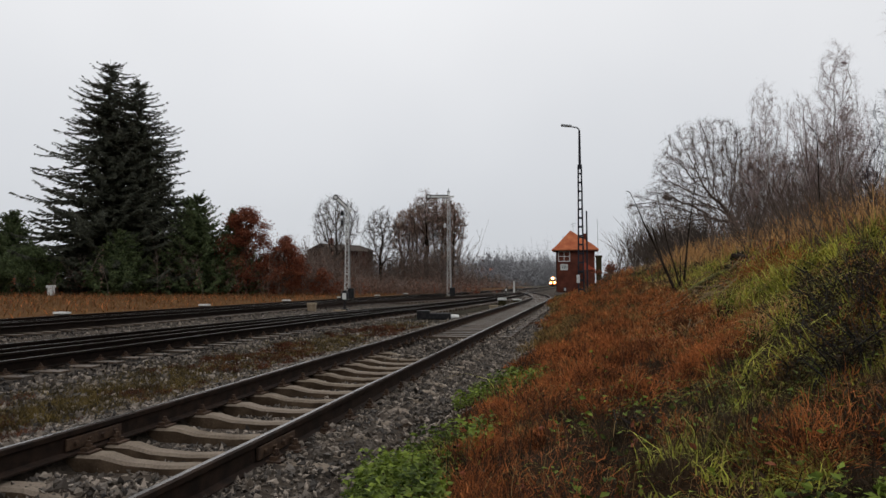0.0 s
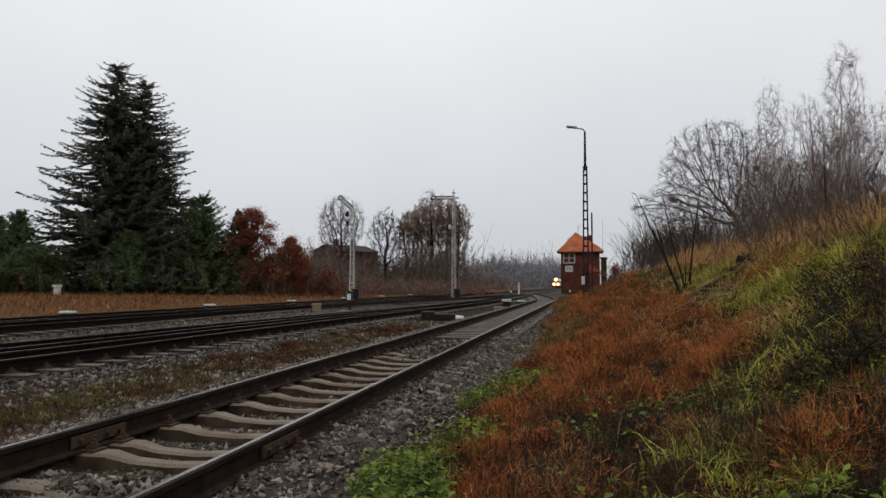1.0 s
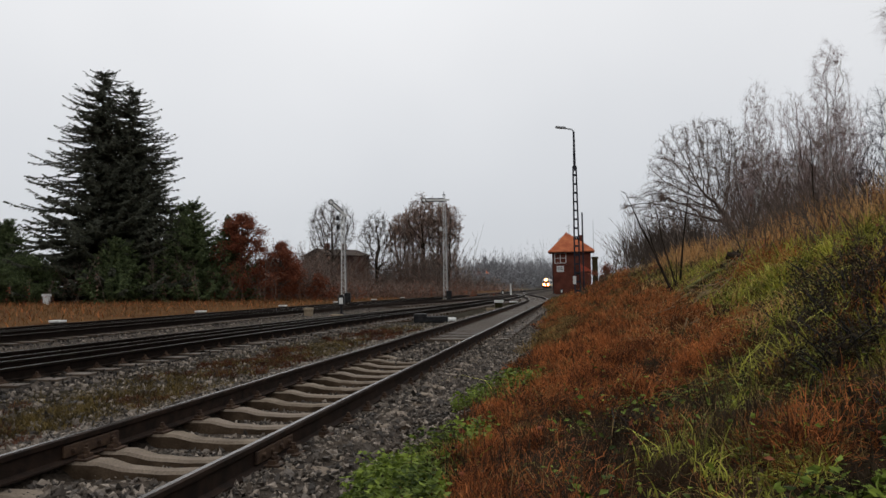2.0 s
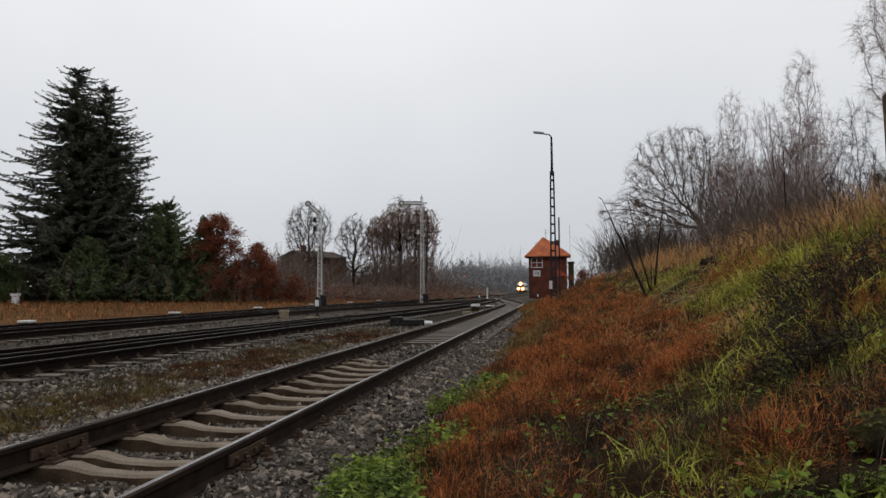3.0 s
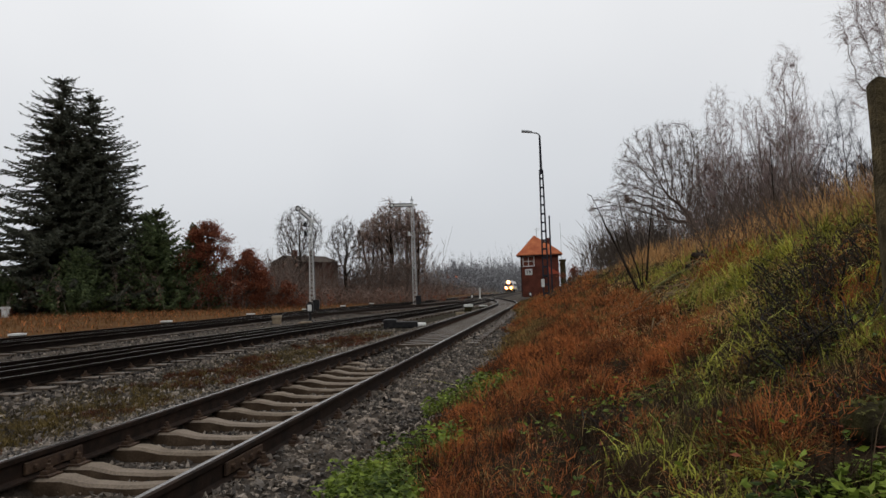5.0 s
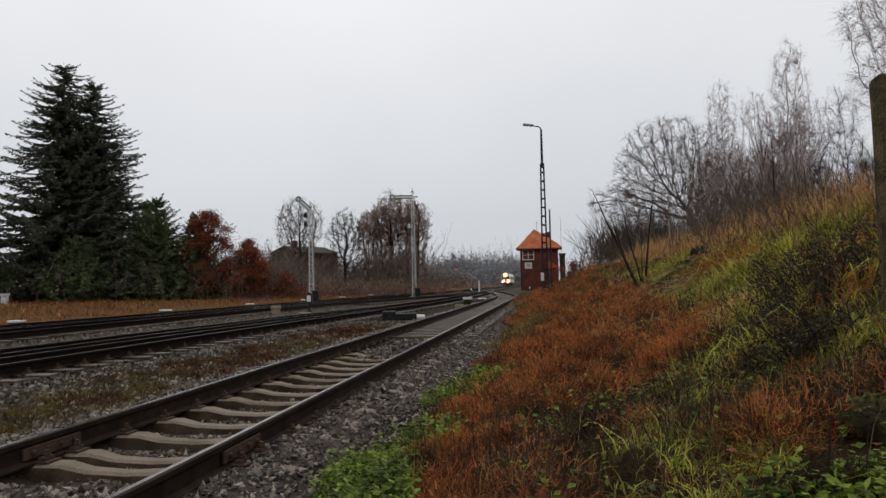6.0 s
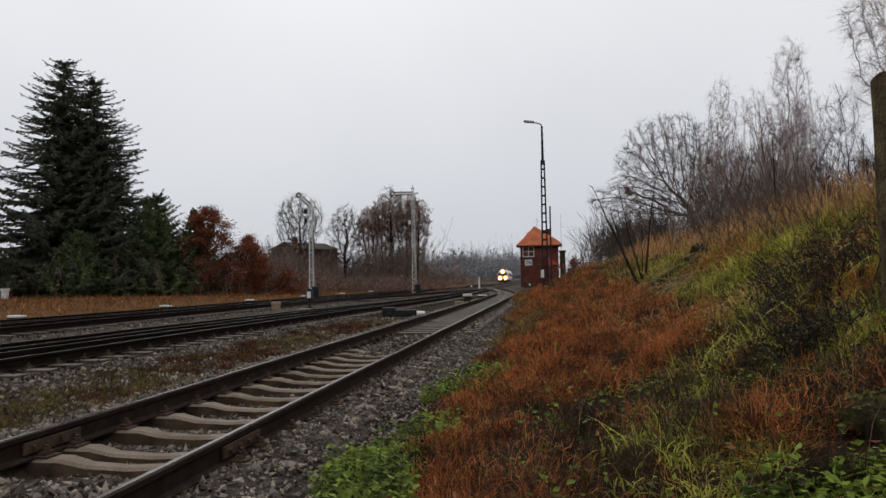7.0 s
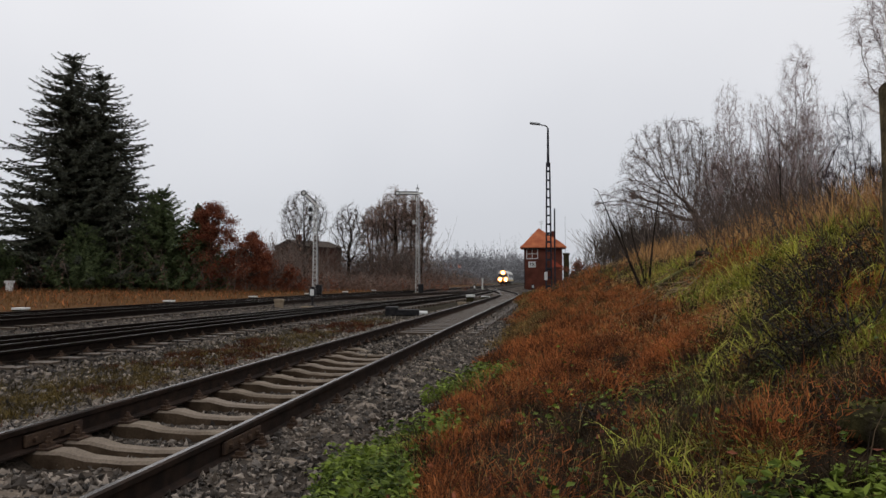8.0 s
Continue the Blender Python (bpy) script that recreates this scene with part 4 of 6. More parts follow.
def bare_tree(name, at, height, seed, spec, bark, twig, label, levels=5, stems=1, trunk=0.03, leaves=None, leaf_n=0, leaf_size=0.12, splay=0.0):
    """A leafless or thinly leaved tree: trunk, limbs, fine twigs and, if given, leaves along the twigs."""
    rnd = np.random.default_rng(seed)
    x, y = at
    root = thing(name, pose(x, y, float(land(x, y)) - 0.1), label, "tree")
    out = [[] for _ in range(levels)]
    for s in range(stems):
        d = np.array([rnd.normal(0, 0.05 + splay), rnd.normal(0, 0.05 + splay), 1.0])
        p = np.array([rnd.normal(0, 0.25), rnd.normal(0, 0.25), 0.0]) * (stems > 1)
        grow(rnd, out, p, d / np.linalg.norm(d), height * rnd.uniform(0.9, 1.05) * spec.get("top", 0.84), height * trunk * rnd.uniform(0.35, 0.5), 0, levels, spec)
    sheet("trunk", *tube_mesh(out[0], 8), bark, root)
    tagged(sheet("branchwork", *tube_mesh(out[1], 5), bark, root), kind="stuff")
    tagged(sheet("twig_crown", *tube_mesh(out[2], 3), twig, root), kind="stuff")
    tagged(sheet("fine_twig_crown", *ribbon_mesh([s for l in out[3:] for s in l], rnd), twig, root), kind="stuff")
    if leaves:
        ends = np.array([s[1] for l in out[2:] for s in l])
        P = ends[rnd.integers(0, len(ends), leaf_n)] + rnd.normal(0, leaf_size * 1.2, (leaf_n, 3))
        tagged(crown(root, "foliage", P, leaf_size, leaves, rnd), kind="stuff")
    return root


def spruce(at, height, width, seed, label, start=0.04, needles=None, name="spruce_tree", sag=0.35, dense=1.0, full=0.74):
    """Old spruce: whorls of drooping boughs hung with sprays of needles."""
    rnd = np.random.default_rng(seed)
    x, y = at
    root = thing(name, pose(x, y, float(land(x, y)) - 0.1), label, "tree")
    sheet("trunk", *tube_mesh([((0, 0, height * i / 8), (0, 0, height * (i + 1) / 8), 0.014 * height * (1 - i / 8.1), 0.014 * height * (1 - (i + 1) / 8.1)) for i in range(8)], 8), M_BARK, root)
    boughs, tips, axes = [], [], []
    z = height * start
    while z < height * 0.985:
        f = z / height
        reach = width / 2 * (1 - f) ** full * rnd.uniform(0.8, 1.12) + 0.3
        for k in range(int((12 if f < 0.8 else 7) * dense)):
            a = rnd.uniform(0, 2 * math.pi)
            length = reach * rnd.uniform(0.55, 1.12)
            rise = rnd.uniform(-0.25, 0.15) + 0.5 * max(0, f - 0.55)
            p = np.array([0, 0, min(z + rnd.normal(0, 0.025 * height), 0.97 * height)])
            steps = max(3, int(length / 0.55))
            for i in range(steps):
                t = (i + 1) / steps
                slope = rise - sag * t + 0.75 * t ** 3
                q = p + np.array([math.cos(a), math.sin(a), slope]) * length / steps
                boughs.append((p, q, 0.05 * (1.1 - t), 0.05 * (1.05 - t)))
                if t > 0.12:
                    for j in range(24):
                        w = p + (q - p) * rnd.random()
                        side = a + rnd.choice([-1, 1]) * rnd.uniform(0.3, 1.4)
                        dr = np.array([math.cos(side), math.sin(side), rnd.uniform(-0.85, 0.05)])
                        tips.append(w)
                        axes.append(dr * rnd.uniform(0.25, 0.75) * (0.45 + 0.55 * (1 - f)) * (1.15 - 0.5 * t))
                p = q
        z += height * rnd.uniform(0.012, 0.019)
    tagged(sheet("branchwork", *tube_mesh(boughs, 3), M_BARK, root), kind="stuff")
    P, D = np.array(tips), np.array(axes)
    n = len(P)
    S = np.cross(D, rnd.normal(size=(n, 3)))
    S /= np.linalg.norm(S, axis=1)[:, None] + 1e-9
    ln = np.linalg.norm(D, axis=1)[:, None]
    V = np.stack([P, P + D * 0.4 - S * ln * 0.13, P + D, P + D * 0.4 + S * ln * 0.13 + np.array([0, 0, -0.04])], 1)
    F = np.array([(0, 1, 2), (0, 2, 3)])[None] + 4 * np.arange(n)[:, None, None]
    tagged(sheet("needles", V.reshape(-1, 3), F.reshape(-1, 3), needles or M_SPRUCE, root), kind="stuff")
    return root


def pine(at, height, width, seed, label, material, name="pine_tree", puffs=60, per=220, low=0.15, size=0.16):
    """Bushy tree: limbs that carry uneven clumps of foliage with gaps between."""
    rnd = np.random.default_rng(seed)
    x, y = at
    root = thing(name, pose(x, y, float(land(x, y)) - 0.1), label, "tree")
    segs = [(np.array([0, 0, height * i / 6 * 0.92]), np.array([0, 0, height * (i + 1) / 6 * 0.92]), 0.02 * height * (1 - i / 6.5), 0.02 * height * (1 - (i + 1) / 6.5)) for i in range(6)]
    P = []
    limbs = []
    for k in range(puffs):
        f = low + (1 - low) * rnd.random() ** 0.9
        r = width / 2 * (math.sin(math.pi * min(1, (f - low) / (1 - low) * 0.82 + 0.16)) ** 0.7) * math.sqrt(rnd.random())
        a = rnd.uniform(0, 2 * math.pi)
        c = np.array([r * math.cos(a), r * math.sin(a), f * height])
        limbs.append((np.array([0, 0, max(0.05, f - 0.12) * height * 0.92]), c, 0.006 * height, 0.012))
        b = width * rnd.uniform(0.045, 0.10)
        P.append(c + rnd.normal(0, 1, (per, 3)) * np.array([b, b, b * 0.65]))
    sheet("trunk", *tube_mesh(segs, 8), M_BARK, root)
    tagged(sheet("branchwork", *tube_mesh(limbs, 4), M_BARK, root), kind="stuff")
    tagged(crown(root, "foliage", np.concatenate(P), size, material, rnd), kind="stuff")
    return root


def thicket(name, spots, material, label, seed, leaves=None, leaf_n=0, leaf_size=0.1, thick=1.0):
    """Brushwood: many thin leaning stems, forked twice. spots: x, y, spread, height, stems."""
    rnd = np.random.default_rng(seed)
    segs, fine, ends = [], [], []
    for x, y, sx, h, n in spots:
        for _ in range(n):
            px, py = x + rnd.normal(0, sx), y + rnd.normal(0, sx * 0.5)
            p = np.array([px, py, float(land(px, py)) - 0.05])
            d = np.array([rnd.normal(0, 0.25), rnd.normal(0, 0.25), 1.0])
            ln = h * rnd.uniform(0.5, 1.05)
            q = p + d * ln * 0.5
            r = 0.006 * h * rnd.uniform(0.6, 1.2) * thick
            segs.append((p, q, r, r * 0.7))
            for _ in range(3):
                e = d + rnd.normal(0, 0.35, 3)
                w = q + e * ln * rnd.uniform(0.25, 0.5)
                segs.append((q, w, r * 0.6, r * 0.3))
                for _ in range(3):
                    g = e + rnd.normal(0, 0.5, 3)
                    v = w + g * ln * rnd.uniform(0.1, 0.25)
                    fine.append((q + (w - q) * rnd.uniform(0.3, 1), v, r * 0.5, r * 0.2))
                    ends.append(v)
    ob = tagged(sheet(name, *tube_mesh(segs, 3), material), label, "shrubs", kind="stuff")
    tagged(sheet(name + "_twig", *ribbon_mesh(fine, rnd), material), label, "shrubs", kind="stuff")
    if leaves:
        ends = np.array(ends)
        P = ends[rnd.integers(0, len(ends), leaf_n)] * np.stack([np.ones(leaf_n), np.ones(leaf_n), rnd.uniform(0.3, 0.95, leaf_n)], -1) + rnd.normal(0, leaf_size * 0.8, (leaf_n, 3)) * np.array([1, 1, 0.6]) - np.array([0, 0, leaf_size])
        tagged(crown(None, name + "_leaf", P, leaf_size, leaves, rnd), label, "shrubs", kind="stuff")
    return ob


def plant_trees():
    spruce((-45.3, 62), 23.2, 21.0, 3, "tall dark green old spruce with drooping boughs", dense=1.15, full=0.70)
    spruce((-43.2, 63.5), 21.6, 14.0, 4, "dark green spruce grown close to the tallest one", dense=1.0, full=0.5)
    spruce((-66, 70), 9, 7, 8, "young dark spruce at the edge of the field")
    for x, y, h, w, k in ((-36.2, 63, 9.8, 9.5, 11), (-39.2, 66, 9.8, 9, 18), (-33.4, 65, 8.4, 6.5, 12), (-50.5, 56, 7.8, 7.5, 13), (-41, 58, 6.0, 7, 14)):
        spruce((x, y), h, w, k, "bushy dark green young pine near the tall spruce", 0.03, M_PINE, "pine_tree", -0.1, 0.5)
    pine((-47, 54), 4.0, 5, 14, "low green pine at the edge of the field", M_PINE, puffs=60, per=420, size=0.085)
    pine((-31.7, 64), 8.2, 5.0, 15, "young oak with russet withered leaves", M_OAKLEAF, "oak_tree", 60, 300, 0.2, 0.085)
    pine((-28.3, 65), 5.6, 4.6, 16, "small oak with russet withered leaves", M_OAKLEAF, "oak_tree", 56, 280, 0.1, 0.085)
    pine((-24.6, 66), 2.6, 2.6, 17, "low oak shrub with orange-brown leaves", M_OAKLEAF, "oak_shrub", 24, 180, 0.1, 0.075)
    crown_tree("bare_tree", (-33.6, 95), "slender bare tree with a fine twiggy crown", 21, [(0, 0, 9.3, 3.4, 2.6, 4.2), (0.2, 0, 5.5, 2.4, 2.2, 1.6)], 3.2, 1300, 0.45, 3.2, 0.5, 0.02, 2.1, 0.05, M_DARKBARK, M_BARK, 6, 1.0)
    crown_tree("bare_tree", (-28.6, 100), "bare oak with crooked dark limbs", 22, [(0, 0, 8.2, 2.7, 2.4, 4.2), (0.4, 0, 5.0, 2.6, 2.2, 1.8)], 2.8, 1000, 0.45, 3.2, 0.5, 0.021, 2.05, 0.0, M_DARKBARK, M_BARK, 6, 0.9)
    for k, (x, y, h, w) in enumerate(((-26.6, 106, 12.4, 2.0), (-25.0, 108, 14.2, 2.2), (-22.9, 105, 15.2, 2.6), (-20.9, 107, 14.9, 2.4), (-19.0, 105, 13.7, 2.2))):
        crown_tree("bare_tree", (x, y), "tall tree of a dense group with the last brown leaves", 30 + k, [(0, 0, h * 0.70, w, w, h * 0.30), (0.1, 0, h * 0.36, w * 0.75, w * 0.75, h * 0.14)], h * 0.2, 1000, 0.5, 3.4, 0.6, 0.022, 2.0, 0.05, M_DARKBARK, M_BARK, 6, 0.9, 0.0, M_BROWNLEAF, 11000, 0.085)
    # the oak and the birches on top of the bank
    crown_tree("oak_tree", (8.7, 40), "bare oak with a broad crown of crooked limbs on the bank", 41, [(-1.9, 0, 5.0, 3.0, 2.2, 3.0), (-3.9, 0, 3.2, 2.3, 1.6, 1.5), (0.2, 0.2, 5.2, 1.8, 1.6, 2.3)], 1.3, 3200, 0.2, 1.8, 0.22, 0.0056, 2.05, 0.14, M_BARK, M_OAKTWIG, 7, 0.42, 0.0, M_BROWNLEAF, 1800, 0.03)
    crown_tree("oak_tree", (8.5, 38), "smaller many-limbed bare oak beside the broad one", 42, [(0.2, 0, 3.6, 1.7, 1.5, 2.3)], 0.9, 1400, 0.2, 1.8, 0.22, 0.0056, 2.05, 0.14, M_BARK, M_OAKTWIG, 7, 0.42, 0.0, M_BROWNLEAF, 1800, 0.03)
    for x, y, k, lobes, fork, pts, bark, twig, label in (
        (10.9, 34, 46, [(0.25, 0, 7.6, 0.85, 0.8, 2.35), (0.1, 0, 4.6, 1.5, 1.2, 2.4)], 2.0, 620, M_BIRCHB, M_BIRCHT, "tall bare birch with a pale stem and fine hanging twigs"),
        (8.5, 36, 44, [(0.15, 0, 6.7, 0.75, 0.7, 1.9), (0.1, 0, 4.0, 1.3, 1.0, 1.9)], 1.6, 480, M_BIRCHB, M_BIRCHT, "bare birch with fine pale twigs"),
        (9.8, 35, 45, [(0.1, 0, 6.0, 0.75, 0.7, 1.9), (0.1, 0, 3.6, 1.3, 1.0, 1.8)], 1.5, 480, M_BIRCHB, M_BIRCHT, "bare birch with fine reddish-grey twigs"),
        (12.0, 35, 49, [(0.1, 0, 5.6, 0.9, 0.8, 2.2), (0, 0, 3.2, 1.3, 1.1, 1.6)], 1.3, 420, M_BIRCHB, M_BIRCHT, "bare birch among the shrubs of the bank"),
        (10.25, 26, 47, [(-0.1, 0, 4.0, 0.7, 0.7, 1.5), (0, 0, 2.4, 1.25, 1.1, 1.2)], 1.0, 330, M_STEMDARK, M_STEMDARK, "thin dark-stemmed bare birch"),
        (10.4, 22, 48, [(-0.3, 0, 6.5, 1.35, 1.2, 1.8), (-0.2, 0, 4.6, 1.3, 1.2, 1.2)], 2.4, 520, M_BIRCHB, M_BIRCHT, "bare birch with long hanging twigs"),
    ):
        crown_tree("birch_tree", (x, y), label, k, lobes, fork, int(pts * 2.4), 0.19, 1.6, 0.2, 0.0037, 2.05, 0.2, bark, twig, 9, 0.5, -0.2)
    bare_tree("bare_tree", (14, 44), 8.0, 49, OAK, M_BARK, M_TWIG, "bare tree behind the bank", 5, 2, 0.03)
    thicket("brushwood", [(-36, 66, 4, 4.2, 200), (-29, 69, 4, 4.0, 220), (-22, 80, 4, 1.8, 150), (-38, 84, 6, 2.6, 160), (-50, 60, 6, 3.2, 160), (-62, 64, 6, 3.4, 160), (-74, 66, 6, 3.4, 120), (-28, 90, 6, 2.0, 200), (-20, 96, 3, 1.8, 150), (-46, 100, 5, 4.5, 180), (-24, 116, 5, 3.5, 200), (-32, 104, 5, 2.4, 120), (-38, 97, 4, 5.4, 260), (-23, 103, 2.6, 6.0, 150), (-29.5, 103, 3, 4.5, 90)], M_TWIG, "dark leafless brushwood along the edge of the field", 51, M_DARKLEAF, 60000, 0.13)
    thicket("russet_brushwood", [(-26, 67, 3, 2.0, 60), (-34, 64, 3, 2.4, 60), (-52, 55, 4, 1.6, 50), (-20, 86, 4, 1.8, 50)], M_TWIG, "low brushwood with russet leaves by the field", 52, M_OAKLEAF, 4500, 0.10)
    thicket("bank_brushwood", [(8, 40, 2.0, 1.4, 60), (9, 26, 2.0, 1.2, 22), (6.5, 28, 1.2, 1.0, 40), (4.4, 14, 0.5, 1.0, 26), (4.6, 11, 0.5, 0.9, 22), (4.6, 18, 0.6, 1.1, 30), (5.0, 9, 0.5, 0.9, 22), (5.4, 22, 0.8, 1.2, 30), (8.5, 55, 2.0, 1.5, 60), (10.0, 75, 2.4, 4.0, 240), (12, 95, 2.6, 6.5, 340), (6.5, 58, 1.6, 1.8, 110)], M_BARK, "bare grey-brown brushwood on top of the bank", 53, thick=1.3)
    thicket("bracken", [(3.7, 13, 0.5, 0.7, 30), (3.6, 10.5, 0.45, 0.6, 30), (3.5, 8.6, 0.4, 0.55, 26), (4.3, 16, 0.6, 0.8, 34), (4.8, 20, 0.8, 0.9, 34), (5.2, 25, 1.0, 1.0, 40), (4.4, 11.5, 0.6, 0.8, 30)], M_BARK, "withered russet bracken and thin stems along the crest of the bank", 59, M_OAKLEAF, 5200, 0.022, 1.7)
    thicket("low_bramble", [(0.6, 40, 0.8, 0.7, 60), (1.6, 48, 1.0, 0.8, 70), (2.4, 58, 1.0, 0.9, 70), (3.4, 36, 0.9, 0.8, 50), (3.8, 66, 1.2, 1.0, 70), (2.2, 30, 0.7, 0.6, 40)], M_BARK, "low dark bramble scrub on the bank near the cabin", 58, M_VERGEGRASS, 5000, 0.05)
    thicket("brown_brushwood", [(7.6, 25, 1.0, 2.6, 70), (9.4, 32, 1.2, 2.8, 50), (10.8, 30, 1.2, 2.0, 22), (8.4, 34, 1.0, 2.8, 50), (10.2, 36, 1.6, 4.0, 80)], M_OAKTWIG, "brown leafless saplings with a few leaves among the birches", 57, M_BROWNLEAF, 4500, 0.035)
    spots = [(float(x), float(200 + 60 * rng.random()), 6, float(rng.uniform(5, 8)), 45) for x in np.arange(-70, -22, 6)]
    spots += [(float(x), float(300 + 60 * rng.random()), 7, float(rng.uniform(9, 13)), 50) for x in np.arange(-60, -16, 6)]
    spots += [(float(x), float(430 + 60 * rng.random()), 9, float(rng.uniform(13, 18)), 55) for x in np.arange(-66, -8, 7)]
    thicket("far_woods", spots, M_FARWOOD, "distant leafless woods beside the line, coloured grey for haze", 54, M_FARLEAF, 110000, 0.34)
    thicket("far_woods", [(float(x), float(y), 5, float(h), 90) for x, y, h in ((15, 120, 8), (20, 150, 10), (24, 110, 9), (30, 90, 9), (20, 70, 7))], M_TWIG, "bare woods behind the bank", 55)
    thicket("far_brushwood", [(float(x), float(185 + 20 * rng.random()), 4, 3.0, 70) for x in np.arange(-46, -18, 4)], M_BARK, "dark brushwood beside the far line", 56, M_BROWNLEAF, 3000, 0.25)
    for x, h, k in ((-29.6, 11.5, 60), (-27.0, 11.0, 61), (-32.5, 8.5, 63), (-24.4, 9.0, 64)):
        crown_tree("poplar_tree", (x, 230), "distant poplar beside the line, haze put into its grey", k, [(0, 0, h * 0.66, 1.3, 1.3, h * 0.33), (0, 0, h * 0.3, 1.2, 1.2, h * 0.15)], 2.0, 300, 0.6, 3.5, 0.8, 0.05, 2.1, 0.2, M_FARWOOD, M_FARWOOD, 4, 1.0, 0.3, M_FARLEAF, 1500, 0.16)
    pine((3.3, 90), 3.2, 3.4, 62, "russet-leaved shrub beside the signal cabin", M_OAKLEAF, "shrub", 20, 90, 0.1, 0.12)


plant_trees()


# ---- signal cabin ----
def hip_roof(bm, sx, sy, z0, z1, ridge, kick=0.5, lean=0.0):
    """A hipped roof with a flare at the eaves and thickness."""
    low = [bm.verts.new((a * (sx + kick), b * (sy + kick), z0)) for a, b in ((-1, -1), (1, -1), (1, 1), (-1, 1))]
    mid = [bm.verts.new((a * sx * 0.92, b * sy * 0.92, z0 + (z1 - z0) * 0.22)) for a, b in ((-1, -1), (1, -1), (1, 1), (-1, 1))]
    top = [bm.verts.new((lean, -ridge, z1)), bm.verts.new((lean, ridge, z1))]
    under = [bm.verts.new((v.co.x, v.co.y, z0 - 0.14)) for v in low]
    for i in range(4):
        j = (i + 1) % 4
        bm.faces.new((low[i], low[j], mid[j], mid[i]))
        bm.faces.new((under[i], under[j], low[j], low[i]))
    bm.faces.new((mid[0], mid[1], top[0]))
    bm.faces.new((mid[1], mid[2], top[1], top[0]))
    bm.faces.new((mid[2], mid[3], top[1]))
    bm.faces.new((mid[3], mid[0], top[0], top[1]))
    bm.faces.new(under[::-1])
    bmesh.ops.recalc_face_normals(bm, faces=bm.faces)
    return bm


def window(parent, x, z, w, h, y, cols, rows_n, name="window"):
    """A white casement in the wall that faces -y: frame, bars and dark panes."""
    bm = bmesh.new()
    for s in (-1, 1):
        box(bm, x + s * (w / 2 - 0.06), y, z, 0.12, 0.14, h)
        box(bm, x, y, z + (h - 0.12) * (s + 1) / 2, w - 0.25, 0.13, 0.12)
    for i in range(1, cols):
        box(bm, x - w / 2 + w * i / cols, y, z + 0.13, 0.10, 0.11, h - 0.26)
    for i in range(1, rows_n):
        box(bm, x, y + 0.005, z + h * i / rows_n - 0.04, w - 0.26, 0.09, 0.09)
    win = part(name, bm, M_WHITE, parent, "white-painted wooden casement")
    for i in range(cols):
        for j in range(rows_n):
            bm = bmesh.new()
            box(bm, x - w / 2 + w * (i + 0.5) / cols, y + 0.05, z + h * j / rows_n + 0.06, w / cols - 0.16, 0.03, h / rows_n - 0.12)
            part("pane", bm, M_GLASS, win)
    return win


